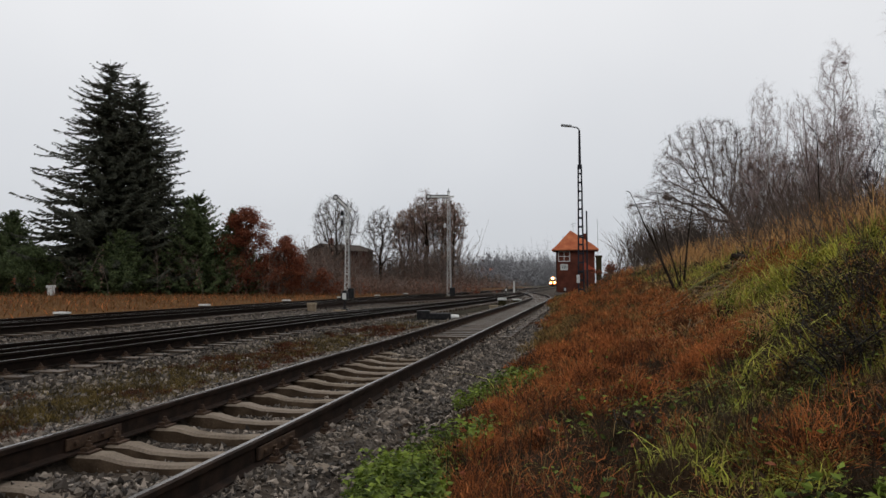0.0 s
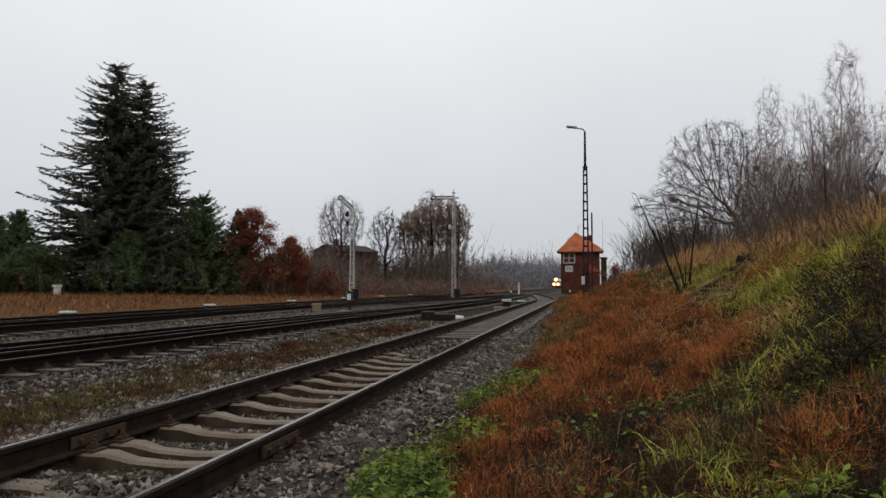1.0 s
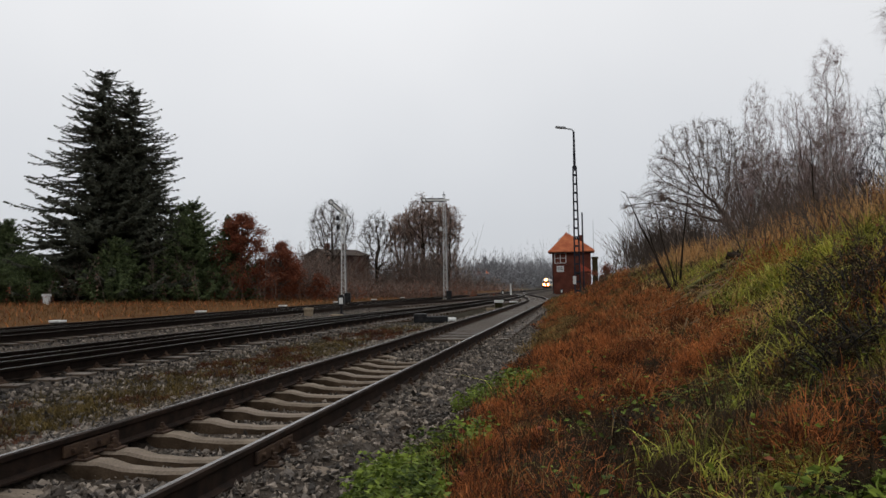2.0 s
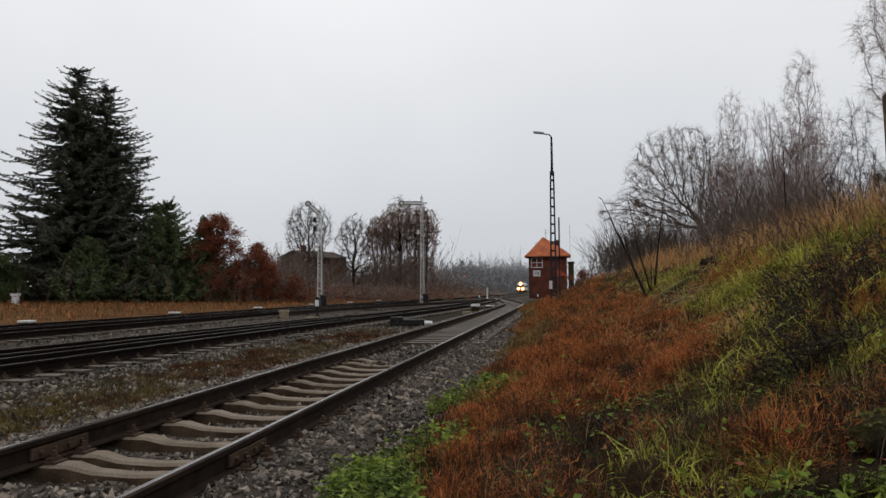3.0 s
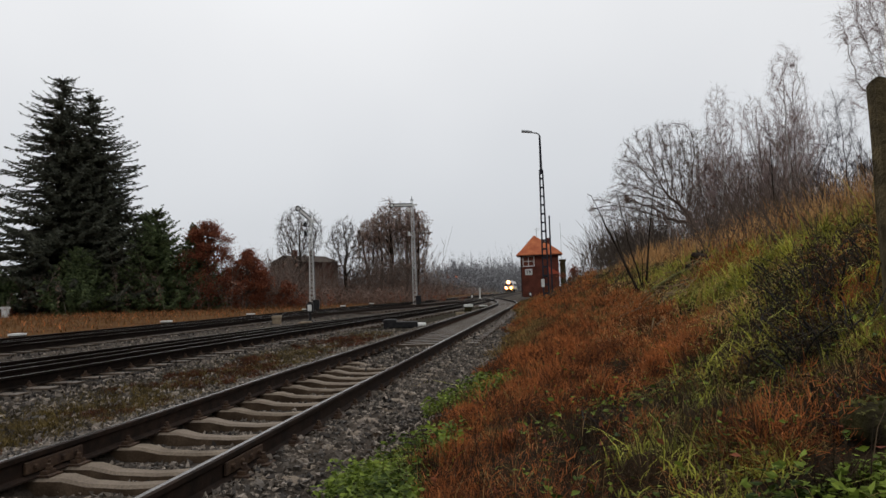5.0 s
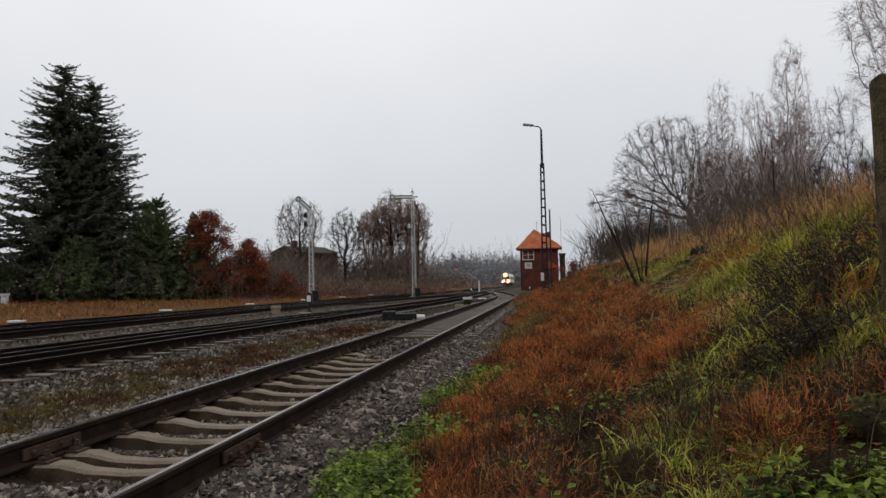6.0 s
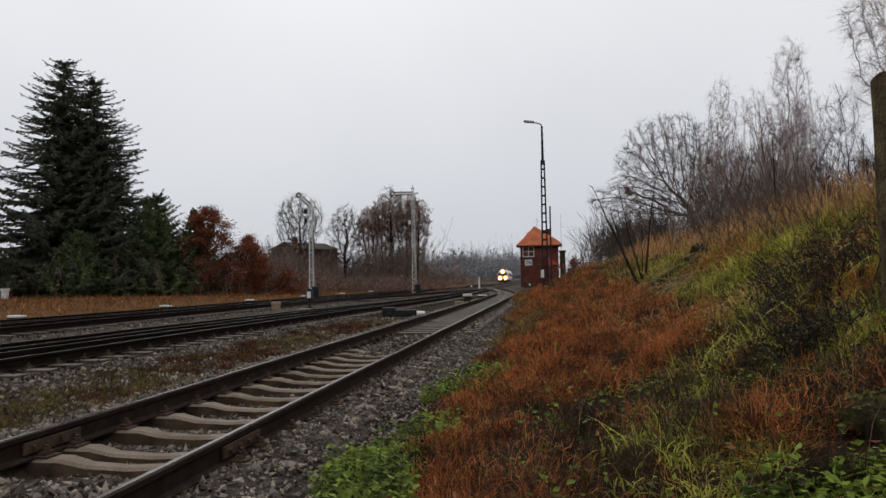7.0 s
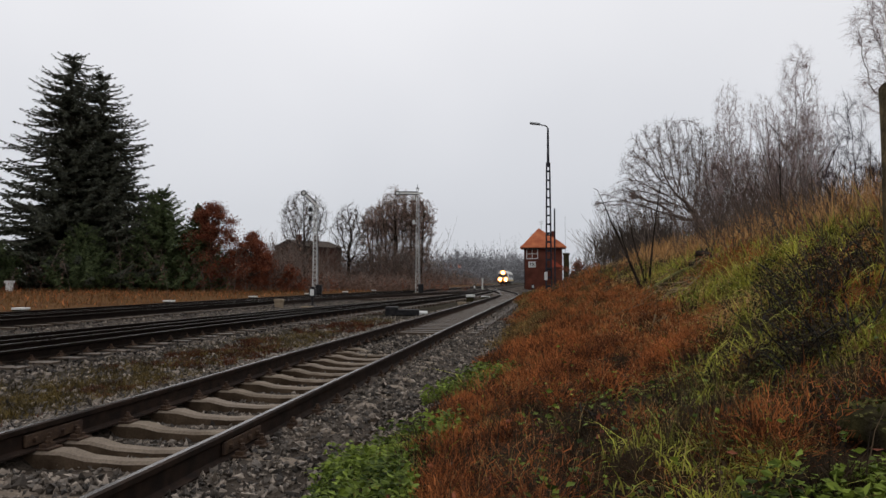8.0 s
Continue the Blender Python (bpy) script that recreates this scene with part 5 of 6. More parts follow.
def build_cabin():
    c = thing("signal_cabin", pose(-1.0, 117.5, 0.0), "two-storey red brick signal cabin with an orange tiled hipped roof", "signal box")
    bm = bmesh.new()
    box(bm, 0, 0, -0.3, 6.0, 5.4, 7.0)
    part("wall", bm, M_BRICK, c)
    for z, o in ((3.05, 0.05), (6.5, 0.10)):
        bm = bmesh.new()
        box(bm, 0, 0, z, 6.0 + 2 * o, 5.4 + 2 * o, 0.16)
        part("cornice", bm, M_BRICK, c)
    part("roof", hip_roof(bmesh.new(), 3.15, 2.8, 6.75, 9.95, 0.35, 0.5, -0.75), M_TILE, c, "orange clay-tiled hipped roof")
    bm = bmesh.new()
    box(bm, 1.55, 0.6, 7.0, 0.62, 0.62, 2.3, 0.02)
    box(bm, 1.55, 0.6, 9.3, 0.74, 0.74, 0.16)
    part("chimney", bm, M_BRICK, c)
    window(c, -1.72, 4.85, 1.85, 1.65, -2.72, 2, 2)
    bm = bmesh.new()
    box(bm, -1.75, -2.73, 3.5, 1.15, 0.05, 0.95, 0.01)
    sign = part("sign_board", bm, M_WHITE, c, "white name board with two black letters")
    cu = bpy.data.curves.new("letters", "FONT")
    cu.body, cu.size, cu.extrude, cu.align_x = "TR", 0.72, 0.01, "CENTER"
    tmp = bpy.data.objects.new("letters", cu)
    scene.collection.objects.link(tmp)
    me = bpy.data.meshes.new_from_object(tmp.evaluated_get(bpy.context.evaluated_depsgraph_get()))
    bpy.data.objects.remove(tmp)
    me.materials.append(M_BLACK)
    letters = new("letters", me)
    letters.parent = sign
    letters.matrix_basis = pose(-1.75, -2.775, 3.72, 90)
    bm = bmesh.new()
    box(bm, 1.75, -2.73, 0.9, 0.9, 0.10, 2.1)
    part("door", bm, M_IRON, c)
    # brick infill panel under the window, bay brackets and gutter pipe
    bm = bmesh.new()
    box(bm, -1.5, -2.72, 0.2, 2.0, 0.08, 2.2)
    part("infill", bm, M_BRICK, c)
    bm = bmesh.new()
    rod(bm, (-2.9, -2.8, 0), (-2.9, -2.8, 6.4), 0.05)
    rod(bm, (-3.5, -3.2, 6.5), (3.5, -3.2, 6.5), 0.07)
    part("gutter", bm, M_BLACK, c)
    bm = bmesh.new()
    rod(bm, (-0.3, 0, 9.7), (-0.3, 0, 11.2), 0.03)
    rod(bm, (-0.7, 0, 10.9), (0.1, 0, 11.1), 0.02)
    rod(bm, (-0.55, 0, 10.55), (0.0, 0, 10.75), 0.02)
    part("aerial", bm, M_GREY, c)
    bm = bmesh.new()
    rod(bm, (-2.0, 0, 7.6), (-2.0, 0, 8.9), 0.03)
    rod(bm, (-2.0, 0, 8.9), (-1.3, 0, 9.2), 0.03)
    part("aerial", bm, M_GREY, c)
    bm = bmesh.new()
    rod(bm, (3.5, -2.6, 0), (3.5, -2.6, 11.6), 0.04, 0.02)
    part("radio_mast", bm, M_GREY, c, "thin grey radio mast")
    bm = bmesh.new()
    box(bm, 2.1, -3.62, -0.2, 1.7, 1.7, 3.68)
    part("porch", bm, M_BRICK, c)
    bm = bmesh.new()
    v = [bm.verts.new(p) for p in ((1.15, -4.6, 4.85), (3.05, -4.6, 3.62), (3.05, -2.72, 3.62), (1.15, -2.72, 4.85), (1.15, -4.6, 3.5), (3.05, -4.6, 3.5), (3.05, -2.72, 3.5), (1.15, -2.72, 3.5))]
    for f in ((0, 1, 2, 3), (4, 7, 6, 5), (0, 4, 5, 1), (1, 5, 6, 2), (2, 6, 7, 3), (3, 7, 4, 0)):
        bm.faces.new([v[i] for i in f])
    part("porch_roof", bm, M_PORCHTILE, c, "small red lean-to roof")


build_cabin()


# ---- semaphore signals, lamp post and small lineside things ----
def lattice(bm, height, w0, w1, n, bar=0.018, faces=4):
    """Four corner bars with zigzag lacing."""
    for i in range(n):
        a, b = i / n, (i + 1) / n
        wa, wb = (w0 + (w1 - w0) * a) / 2, (w0 + (w1 - w0) * b) / 2
        ca = [Vector((sx * wa, sy * wa, height * a)) for sx, sy in ((-1, -1), (1, -1), (1, 1), (-1, 1))]
        cb = [Vector((sx * wb, sy * wb, height * b)) for sx, sy in ((-1, -1), (1, -1), (1, 1), (-1, 1))]
        for k in range(4):
            rod(bm, ca[k], cb[k], bar * 1.3, None, 4)
            j = (k + 1) % 4
            rod(bm, (ca[k], ca[j])[i % 2], (cb[j], cb[k])[i % 2], bar, None, 4)
    return bm


def semaphore(at, height, tilt, arm_len, lamps, label, drop=0.25):
    x, y = at
    s = thing("semaphore_signal", pose(x, y, 0.1, 0, 0, 12), label, "signal", "semaphore signals")
    part("mast", lattice(bmesh.new(), height, 0.34, 0.2, 24), M_MASTW, s, "white-painted steel lattice mast")
    bm = bmesh.new()
    rod(bm, (0, 0, height), (0, 0, height + 0.35), 0.04, 0.02)
    box(bm, 0, 0, height - 0.02, 0.3, 0.3, 0.05)
    part("cap", bm, M_GREY, s)
    m = pose(0, -0.22, height - drop, 0, tilt, 0)
    bm = bmesh.new()
    box(bm, -(arm_len - 0.35) / 2, 0, -0.11, arm_len - 0.35, 0.03, 0.22)
    box(bm, 0.25, 0, -0.08, 0.5, 0.03, 0.16)
    bmesh.ops.transform(bm, matrix=m, verts=bm.verts)
    arm = part("arm", bm, M_WHITE, s, "white semaphore arm edged in black with a round end")
    bm = bmesh.new()
    for z in (-0.16, 0.09):
        box(bm, -(arm_len - 0.35) / 2, -0.008, z, arm_len - 0.35, 0.05, 0.07)
    for k in range(16):
        a, b = 2 * math.pi * k / 16, 2 * math.pi * (k + 1) / 16
        rod(bm, (-arm_len + 0.12 + 0.18 * math.cos(a), 0, 0.18 * math.sin(a)), (-arm_len + 0.12 + 0.18 * math.cos(b), 0, 0.18 * math.sin(b)), 0.052, None, 6)
    bmesh.ops.transform(bm, matrix=m, verts=bm.verts)
    part("edging", bm, M_BLACK, arm)
    bm = bmesh.new()
    rod(bm, (-arm_len + 0.12, -0.02, 0), (-arm_len + 0.12, 0.02, 0), 0.14, None, 16)
    bmesh.ops.transform(bm, matrix=m, verts=bm.verts)
    part("disc", bm, M_WHITE, arm)
    for z in lamps:
        bm = bmesh.new()
        box(bm, -0.36, -0.25, z, 0.24, 0.26, 0.34, 0.03)
        rod(bm, (-0.36, -0.25, z + 0.32), (-0.36, -0.25, z + 0.42), 0.09, 0.05)
        rod(bm, (-0.36, -0.42, z + 0.17), (-0.36, -0.36, z + 0.17), 0.10, None, 12)
        box(bm, -0.18, -0.1, z + 0.05, 0.3, 0.05, 0.05)
        part("lantern", bm, M_BLACK if tilt > 10 else M_MASTW, s)
    bm = bmesh.new()
    rod(bm, (0.24, 0, 0.6), (0.16, 0, height - 0.4), 0.018, None, 6)
    rod(bm, (0.27, 0.1, 0.6), (0.2, 0.1, height * 0.55), 0.012, None, 6)
    for k in range(6):
        box(bm, 0.17, 0, 0.9 + (height - 1.8) * k / 5, 0.12, 0.04, 0.04)
    part("pull_rod", bm, M_GREY, s)
    bm = bmesh.new()
    box(bm, 0.32, 0, 0.0, 0.5, 0.5, 0.95, 0.05)
    rod(bm, (0.32, -0.28, 0.55), (0.32, 0.28, 0.55), 0.27, None, 14)
    part("wire_drive", bm, M_BLACK, s, "black drive wheel housing")
    bm = bmesh.new()
    box(bm, 0, 0, -0.2, 0.75, 0.75, 0.35, 0.03)
    part("footing", bm, M_BOXCONC, s)


semaphore((-18.35, 54.5), 7.6, 43, 1.35, (6.7, 6.0), "white lattice semaphore signal with its arm raised aslant")
semaphore((-12.15, 65.5), 9.9, 0, 2.0, (8.75, 6.5), "tall white lattice semaphore signal with its arm level", 0.5)


def build_lamp_post():
    p = thing("lamp_post", pose(-0.05, 50, float(land(-0.05, 50)) - 0.1), "tall dark steel lamp post with a laddered lower part", "street lamp")
    h = 9.2
    n = 15
    for s in (-1, 1):
        bm = bmesh.new()
        rod(bm, (s * 0.19, 0, 0), (s * 0.10, 0, h), 0.055, None, 4)
        part("upright", bm, M_STEELBLUE, p)
    for i in range(n):
        w = 0.19 - 0.09 * (i + 1) / n
        bm = bmesh.new()
        box(bm, 0, 0, h * (i + 1) / n - 0.07, 2 * w - 0.06, 0.08, 0.12)
        part("rung", bm, M_STEELBLUE, p)
    bm = bmesh.new()
    rod(bm, (0, 0, h - 0.3), (0, 0, 11.6), 0.10, 0.07, 10)
    part("shaft", bm, M_STEELBLUE, p)
    bm = bmesh.new()
    prev = Vector((0, 0, 11.55))
    for k in range(1, 6):
        a = math.pi / 2 * k / 5
        q = Vector((-0.35 * (1 - math.cos(a)), 0, 11.55 + 0.28 * math.sin(a)))
        rod(bm, prev, q, 0.05, None, 8)
        prev = q
    rod(bm, prev, (-0.75, 0, 11.93), 0.045, None, 8)
    part("arm", bm, M_GREY, p)
    bm = bmesh.new()
    box(bm, -0.88, 0, 11.88, 0.75, 0.28, 0.15, 0.05, turn=Matrix.Rotation(radians(8), 4, "Y"))
    part("lamp_head", bm, M_GREY, p, "grey lamp head")
    bm = bmesh.new()
    box(bm, -0.20, -0.12, 1.05, 0.22, 0.04, 0.55, 0.01)
    part("notice", bm, M_WHITE, p, "small white notice board")
    for z in (1.0, 3.4):
        bm = bmesh.new()
        box(bm, 0.05, -0.1, z + 0.7, 0.30, 0.18, 0.10)
        part("bracket", bm, M_BLACK, p)
    bm = bmesh.new()
    rod(bm, (0.42, 0.2, 0), (0.42, 0.2, 6.0), 0.06, 0.05, 8)
    part("stay_pole", bm, M_STEELBLUE, p)


build_lamp_post()


def marker_box(at, w, d, h, m, label, name="cable_box", z=None):
    x, y = at
    c = thing(name, pose(x, y, float(land(x, y)) - 0.03 if z is None else z, 0, 0, random.uniform(-6, 6)), label, "box", "lineside boxes")
    bm = bmesh.new()
    box(bm, 0, 0, 0, w * 0.86, d * 0.86, h * 0.7, 0.01)
    part("body", bm, M_ROCK if m is M_WHITE else m, c)
    bm = bmesh.new()
    box(bm, 0, 0, h * 0.7, w, d, h * 0.3, 0.012)
    part("lid", bm, M_WHITE if m is M_WHITE else M_BOXCONC, c)


for yy in (23.4, 33.6, 43.9, 54.5, 65, 76):
    marker_box((-18.9, yy), 0.46, 0.4, 0.26, M_WHITE, "low white concrete cable box by the field", z=0.11)
marker_box((-13.2, 33.8), 0.42, 0.42, 0.42, M_BOXCONC, "beige concrete box between the tracks")
marker_box((-5.0, 45.5), 0.5, 0.5, 0.5, M_WHITE, "white-topped concrete box between the tracks")
marker_box((-4.7, 38.5), 0.45, 0.4, 0.2, M_BOXCONC, "low concrete box beside the track")
marker_box((-10.6, 30.5), 0.5, 0.4, 0.2, M_IRON, "low rusty box between the tracks")
marker_box((-4.5, 50.5), 0.6, 0.4, 0.25, M_WHITE, "low whitish box beside the track")


def build_switch_stand(at, turn):
    s = thing("switch_stand", pose(*at, float(land(*at)), 0, 0, turn), "black hand switch stand with a whitewashed counterweight", "switch stand")
    bm = bmesh.new()
    box(bm, 0, 0, 0, 1.3, 0.4, 0.26, 0.05)
    box(bm, -0.4, 0, 0.2, 0.5, 0.42, 0.16, 0.04)
    part("base", bm, M_BLACK, s)
    bm = bmesh.new()
    rod(bm, (-0.3, 0, 0.22), (0.55, 0, 0.16), 0.035)
    part("lever", bm, M_BLACK, s)
    bm = bmesh.new()
    rod(bm, (0.5, 0, 0.10), (0.95, 0, 0.10), 0.11, 0.09, 14)
    part("counterweight", bm, M_WHITE, s, "whitewashed iron counterweight")
    bm = bmesh.new()
    rod(bm, (-0.35, 0, 0.2), (-0.35, 0, 0.34), 0.04)
    rod(bm, (-0.75, 0, 0.08), (-1.5, 0.1, 0.06), 0.03)
    part("rod", bm, M_IRON, s)


build_switch_stand((-5.55, 26.8), 8)


def lantern_signal(at, h, label):
    s = thing("point_lantern", pose(*at, float(land(*at)), 0, 0, 10), label, "signal", "point lanterns")
    bm = bmesh.new()
    box(bm, 0, 0, 0, 0.35, 0.35, 0.12, 0.02)
    rod(bm, (0, 0, 0.1), (0, 0, h), 0.07, 0.055)
    part("post", bm, M_BLACK, s)
    bm = bmesh.new()
    box(bm, 0, 0, h, 0.34, 0.30, 0.42, 0.03)
    box(bm, 0, 0, h + 0.42, 0.2, 0.2, 0.08, 0.02)
    part("lantern", bm, M_BLACK, s)
    bm = bmesh.new()
    box(bm, 0, -0.16, h + 0.04, 0.2, 0.02, 0.32)
    part("light_face", bm, M_WHITE, s, "white lantern face")


lantern_signal((-11.9, 35), 0.55, "black point lantern with a white face between the tracks")
lantern_signal((-2.2, 95), 0.35, "round black and white point lantern near the cabin")
lantern_signal((-9.6, 92), 0.3, "point lantern between the far tracks")


def post_thing(name, at, h, w, m, label, category):
    p = thing(name, pose(*at, float(land(*at)) - 0.05), label, category)
    bm = bmesh.new()
    box(bm, 0, 0, 0, w, w * 0.6, h, 0.02)
    part("shaft", bm, m, p)
    bm = bmesh.new()
    box(bm, 0, 0, h, w * 1.3, w * 0.8, w * 0.4, 0.01)
    part("cap", bm, m, p)


post_thing("distance_post", (-9.3, 100), 1.6, 0.22, M_WHITE, "white distance post beside the far line", "post")
post_thing("white_pillar", (-43.9, 53), 0.75, 0.5, M_WHITE, "white rendered pillar at the edge of the field", "pillar")
post_thing("concrete_post", (2.2, 96), 4.6, 0.7, M_MOSSWOOD, "weathered dark post beside the signal cabin", "post")


# ---- house behind the trees ----
def build_house(at, sx, sy, eave, top, wall_m, roof_m, label, windows_n=3, turn=15):
    h = thing("house", pose(*at, float(land(*at)) - 0.2, 0, 0, turn), label, "house", "houses beyond the field")
    bm = bmesh.new()
    box(bm, 0, 0, 0, sx, sy, eave)
    part("wall", bm, wall_m, h)
    bm = bmesh.new()
    v = [bm.verts.new(p) for p in ((-sx / 2 - 0.4, -sy / 2 - 0.4, eave), (sx / 2 + 0.4, -sy / 2 - 0.4, eave), (sx / 2 + 0.4, sy / 2 + 0.4, eave), (-sx / 2 - 0.4, sy / 2 + 0.4, eave), (-sx / 2 - 0.4, 0, top), (sx / 2 + 0.4, 0, top))]
    for f in ((0, 1, 5, 4), (2, 3, 4, 5), (1, 2, 5), (3, 0, 4), (3, 2, 1, 0)):
        bm.faces.new([v[i] for i in f])
    part("roof", bm, roof_m, h)
    for s in (-0.25, 0.2):
        bm = bmesh.new()
        box(bm, sx * s, 0, top - 0.6, 0.6, 0.6, 1.5)
        part("chimney", bm, M_BRICK, h)
    for i in range(windows_n):
        window(h, -sx / 2 + sx * (i + 0.5) / windows_n, eave * 0.6, 0.9, 1.3, -sy / 2 - 0.02, 2, 1)


build_house((-38.8, 112), 8, 7, 6.5, 7.7, M_DARKBRICK, M_DARKROOF, "dark brick house with a low roof behind bare trees", 0, 60)
build_house((-33.4, 250), 5, 5, 4.0, 7.0, M_BRICK, M_TILE, "far house with an orange roof among trees", 2)


# ---- things on the bank ----
def squared(v):
    """Pushes a round section towards a rounded square."""
    return math.copysign(abs(v) ** 0.55, v)


def build_fence_post():
    p = thing("fence_post", pose(2.060, 4.57, 0.75, 0, -0.5, 8), "thick mossy weathered wooden fence post on the bank", "post")
    bm = bmesh.new()
    rings, n = [], 14
    for k in range(12):
        z = 1.74 * k / 11
        rings.append([bm.verts.new((0.076 * (1 + 0.05 * math.sin(3 * a + k)) * squared(math.cos(a)), 0.076 * (1 + 0.05 * math.cos(2 * a + k * 0.7)) * squared(math.sin(a)), z + (0.02 * math.sin(a * 2) if k == 11 else 0))) for a in [2 * math.pi * i / n for i in range(n)]])
    for a, b in zip(rings, rings[1:]):
        for i in range(n):
            bm.faces.new((a[i], a[(i + 1) % n], b[(i + 1) % n], b[i]))
    bm.faces.new(rings[-1])
    part("shaft", bm, M_POSTWOOD, p)


build_fence_post()


def lump(name, at, sx, sy, sz, m, label, category, seed, sink=0.3, z=None, fine=4, rough=0.30):
    bm = bmesh.new()
    bmesh.ops.create_icosphere(bm, subdivisions=fine, radius=1)
    for v in bm.verts:
        k = 1 + rough * noise.noise(v.co * 1.3 + Vector((seed, 0, 0))) + 0.10 * noise.noise(v.co * 4 + Vector((0, seed, 0)))
        v.co = Vector((v.co.x * sx, v.co.y * sy, v.co.z * sz)) * k
    ob = part(name, bm, m, None, label)
    x, y = at
    ob.matrix_basis = pose(x, y, (float(land(x, y)) if z is None else z) + sz * (1 - sink), 0, 0, seed * 37)
    for f in ob.data.polygons:
        f.use_smooth = f.index % 2 == 3
    return tagged(ob, label, category)


boulder = lump("boulder", (1.52, 3.12), 0.42, 0.32, 0.19, M_ROCK, "dark mossy boulder lying in the grass of the bank", "rock", 2.0, 0.62, 0.60, 4, 0.35)


def moss_on(rock):
    """Short moss standing on the upward faces of a rock."""
    rnd = np.random.default_rng(3)
    P = []
    for f in rock.data.polygons:
        if f.normal.z > 0.55 and noise.noise(f.center * 5) > -0.15:
            P += [np.array(f.center) + rnd.normal(0, 0.012, 3) + np.array(f.normal) * 0.006 for _ in range(4)]
    tagged(crown(rock, "moss", np.array(P), 0.012, M_MOSS, rnd, 0.4), "olive-green moss cushion", kind="stuff")


moss_on(boulder)


def limb_thing(name, at, stems, m, label, category, seed, z=0.0):
    """Bare stems: each a bent, tapered tube with side twigs. stems: lean x, lean y, length, radius."""
    rnd = np.random.default_rng(seed)
    x, y = at
    root = thing(name, pose(x, y, float(land(x, y)) - 0.05 + z), label, category)
    for lx, ly, ln, r in stems:
        segs, twigs, p = [], [], np.array([rnd.normal(0, 0.06), rnd.normal(0, 0.06), 0.0])
        d = np.array([lx, ly, 1.0])
        d /= np.linalg.norm(d)
        for k in range(7):
            e = d + rnd.normal(0, 0.05, 3)
            q = p + e * ln / 7
            segs.append((p, q, r * (1 - k / 8), r * (1 - (k + 1) / 8)))
            if k > 2:
                g = e + rnd.normal(0, 0.5, 3)
                twigs.append((q, q + g * ln * rnd.uniform(0.05, 0.15), r * 0.3, r * 0.12))
            p = q
        stem = sheet("stem", *tube_mesh(segs, 6), m, root)
        for tw in twigs:
            sheet("twig", *tube_mesh([tw], 5), m, stem)
    return root


limb_thing("bare_shrub", (2.3, 18), [(-0.42, 0, 2.75, 0.042), (-0.32, 0.1, 2.0, 0.036), (0.16, 0, 2.75, 0.036), (-0.22, 0.1, 2.6, 0.028), (0.05, -0.1, 1.6, 0.02)], M_DARKBARK, "leafless shrub of a few long black stems on the bank", "shrub", 5)


limb_thing("dead_sapling", (6.15, 20), [(-0.01, 0, 3.1, 0.032)], M_DARKBARK, "dead black sapling standing above the crest of the bank", "sapling", 15)


def build_brush_pile():
    rnd = np.random.default_rng(9)
    x, y = 3.3, 16
    segs = []
    for k in range(46):
        s = rnd.random()
        px, py = 1.3 + 2.2 * s + rnd.normal(0, 0.35), 11.5 + 4 * s + rnd.normal(0, 0.8)
        p = np.array([px, py, float(land(px, py)) + rnd.uniform(0.12, 0.32)])
        d = np.array([-0.85, -0.3, -0.35]) + rnd.normal(0, 0.35, 3)
        ln = rnd.uniform(0.3, 1.1)
        q = p + d * ln * 0.5
        q[2] = max(q[2], float(land(q[0], q[1])) + 0.10)
        segs.append((p, q, 0.013, 0.007))
    tagged(sheet("cut_branches", *tube_mesh(segs, 4), M_STRAWWOOD), "pale cut branches lying down the bank", "branches", kind="stuff")


M_STRAWWOOD = surf("dead_wood", (0.16, 0.11, 0.06), (0.30, 0.22, 0.13), 4, 0.9, 0.3, fine=30)
build_brush_pile()
def build_stump():
    """A torn stump: a flared foot and a splintered, uneven top."""
    rnd = np.random.default_rng(4)
    x, y = 3.28, 16
    st = thing("tree_stump", pose(x, y, float(land(x, y)) - 0.06, 6, -14, 20), "dark broken tree stump on the crest of the bank", "stump")
    bm = bmesh.new()
    n = 12
    tear = [0.22 + 0.2 * rnd.random() for _ in range(n)]
    rings = [[bm.verts.new((r * rnd.uniform(0.85, 1.15) * math.cos(2 * math.pi * i / n), r * rnd.uniform(0.85, 1.15) * math.sin(2 * math.pi * i / n), tear[i] * f)) for i in range(n)] for r, f in ((0.30, 0.0), (0.19, 0.35), (0.17, 0.7), (0.14, 1.0), (0.08, 0.75))]
    for a, b in zip(rings, rings[1:]):
        for i in range(n):
            bm.faces.new((a[i], a[(i + 1) % n], b[(i + 1) % n], b[i]))
    bm.faces.new(rings[-1])
    part("wood", bm, M_DARKBARK, st)


def build_log(x, y, z, turn, tilt, length, r):
    lg = thing("log", pose(x, y, float(land(x, y)) + z, tilt, 0, turn), "short dark rotten log beside the stump", "log")
    bm = bmesh.new()
    n = 10
    rings = [[bm.verts.new((r * (1 + 0.12 * math.sin(3 * i + k)) * math.cos(2 * math.pi * i / n), length * k / 5, r * (1 + 0.1 * math.cos(2 * i + k)) * math.sin(2 * math.pi * i / n))) for i in range(n)] for k in range(6)]
    for a, b in zip(rings, rings[1:]):
        for i in range(n):
            bm.faces.new((a[i], b[i], b[(i + 1) % n], a[(i + 1) % n]))
    bm.faces.new(rings[-1][::-1])
    part("bark", bm, M_DARKBARK, lg)
    bm = bmesh.new()
    rod(bm, (0, -0.012, 0), (0, 0.02, 0), r * 0.9, None, 10)
    part("cut_face", bm, M_MOSSWOOD, lg)


build_stump()
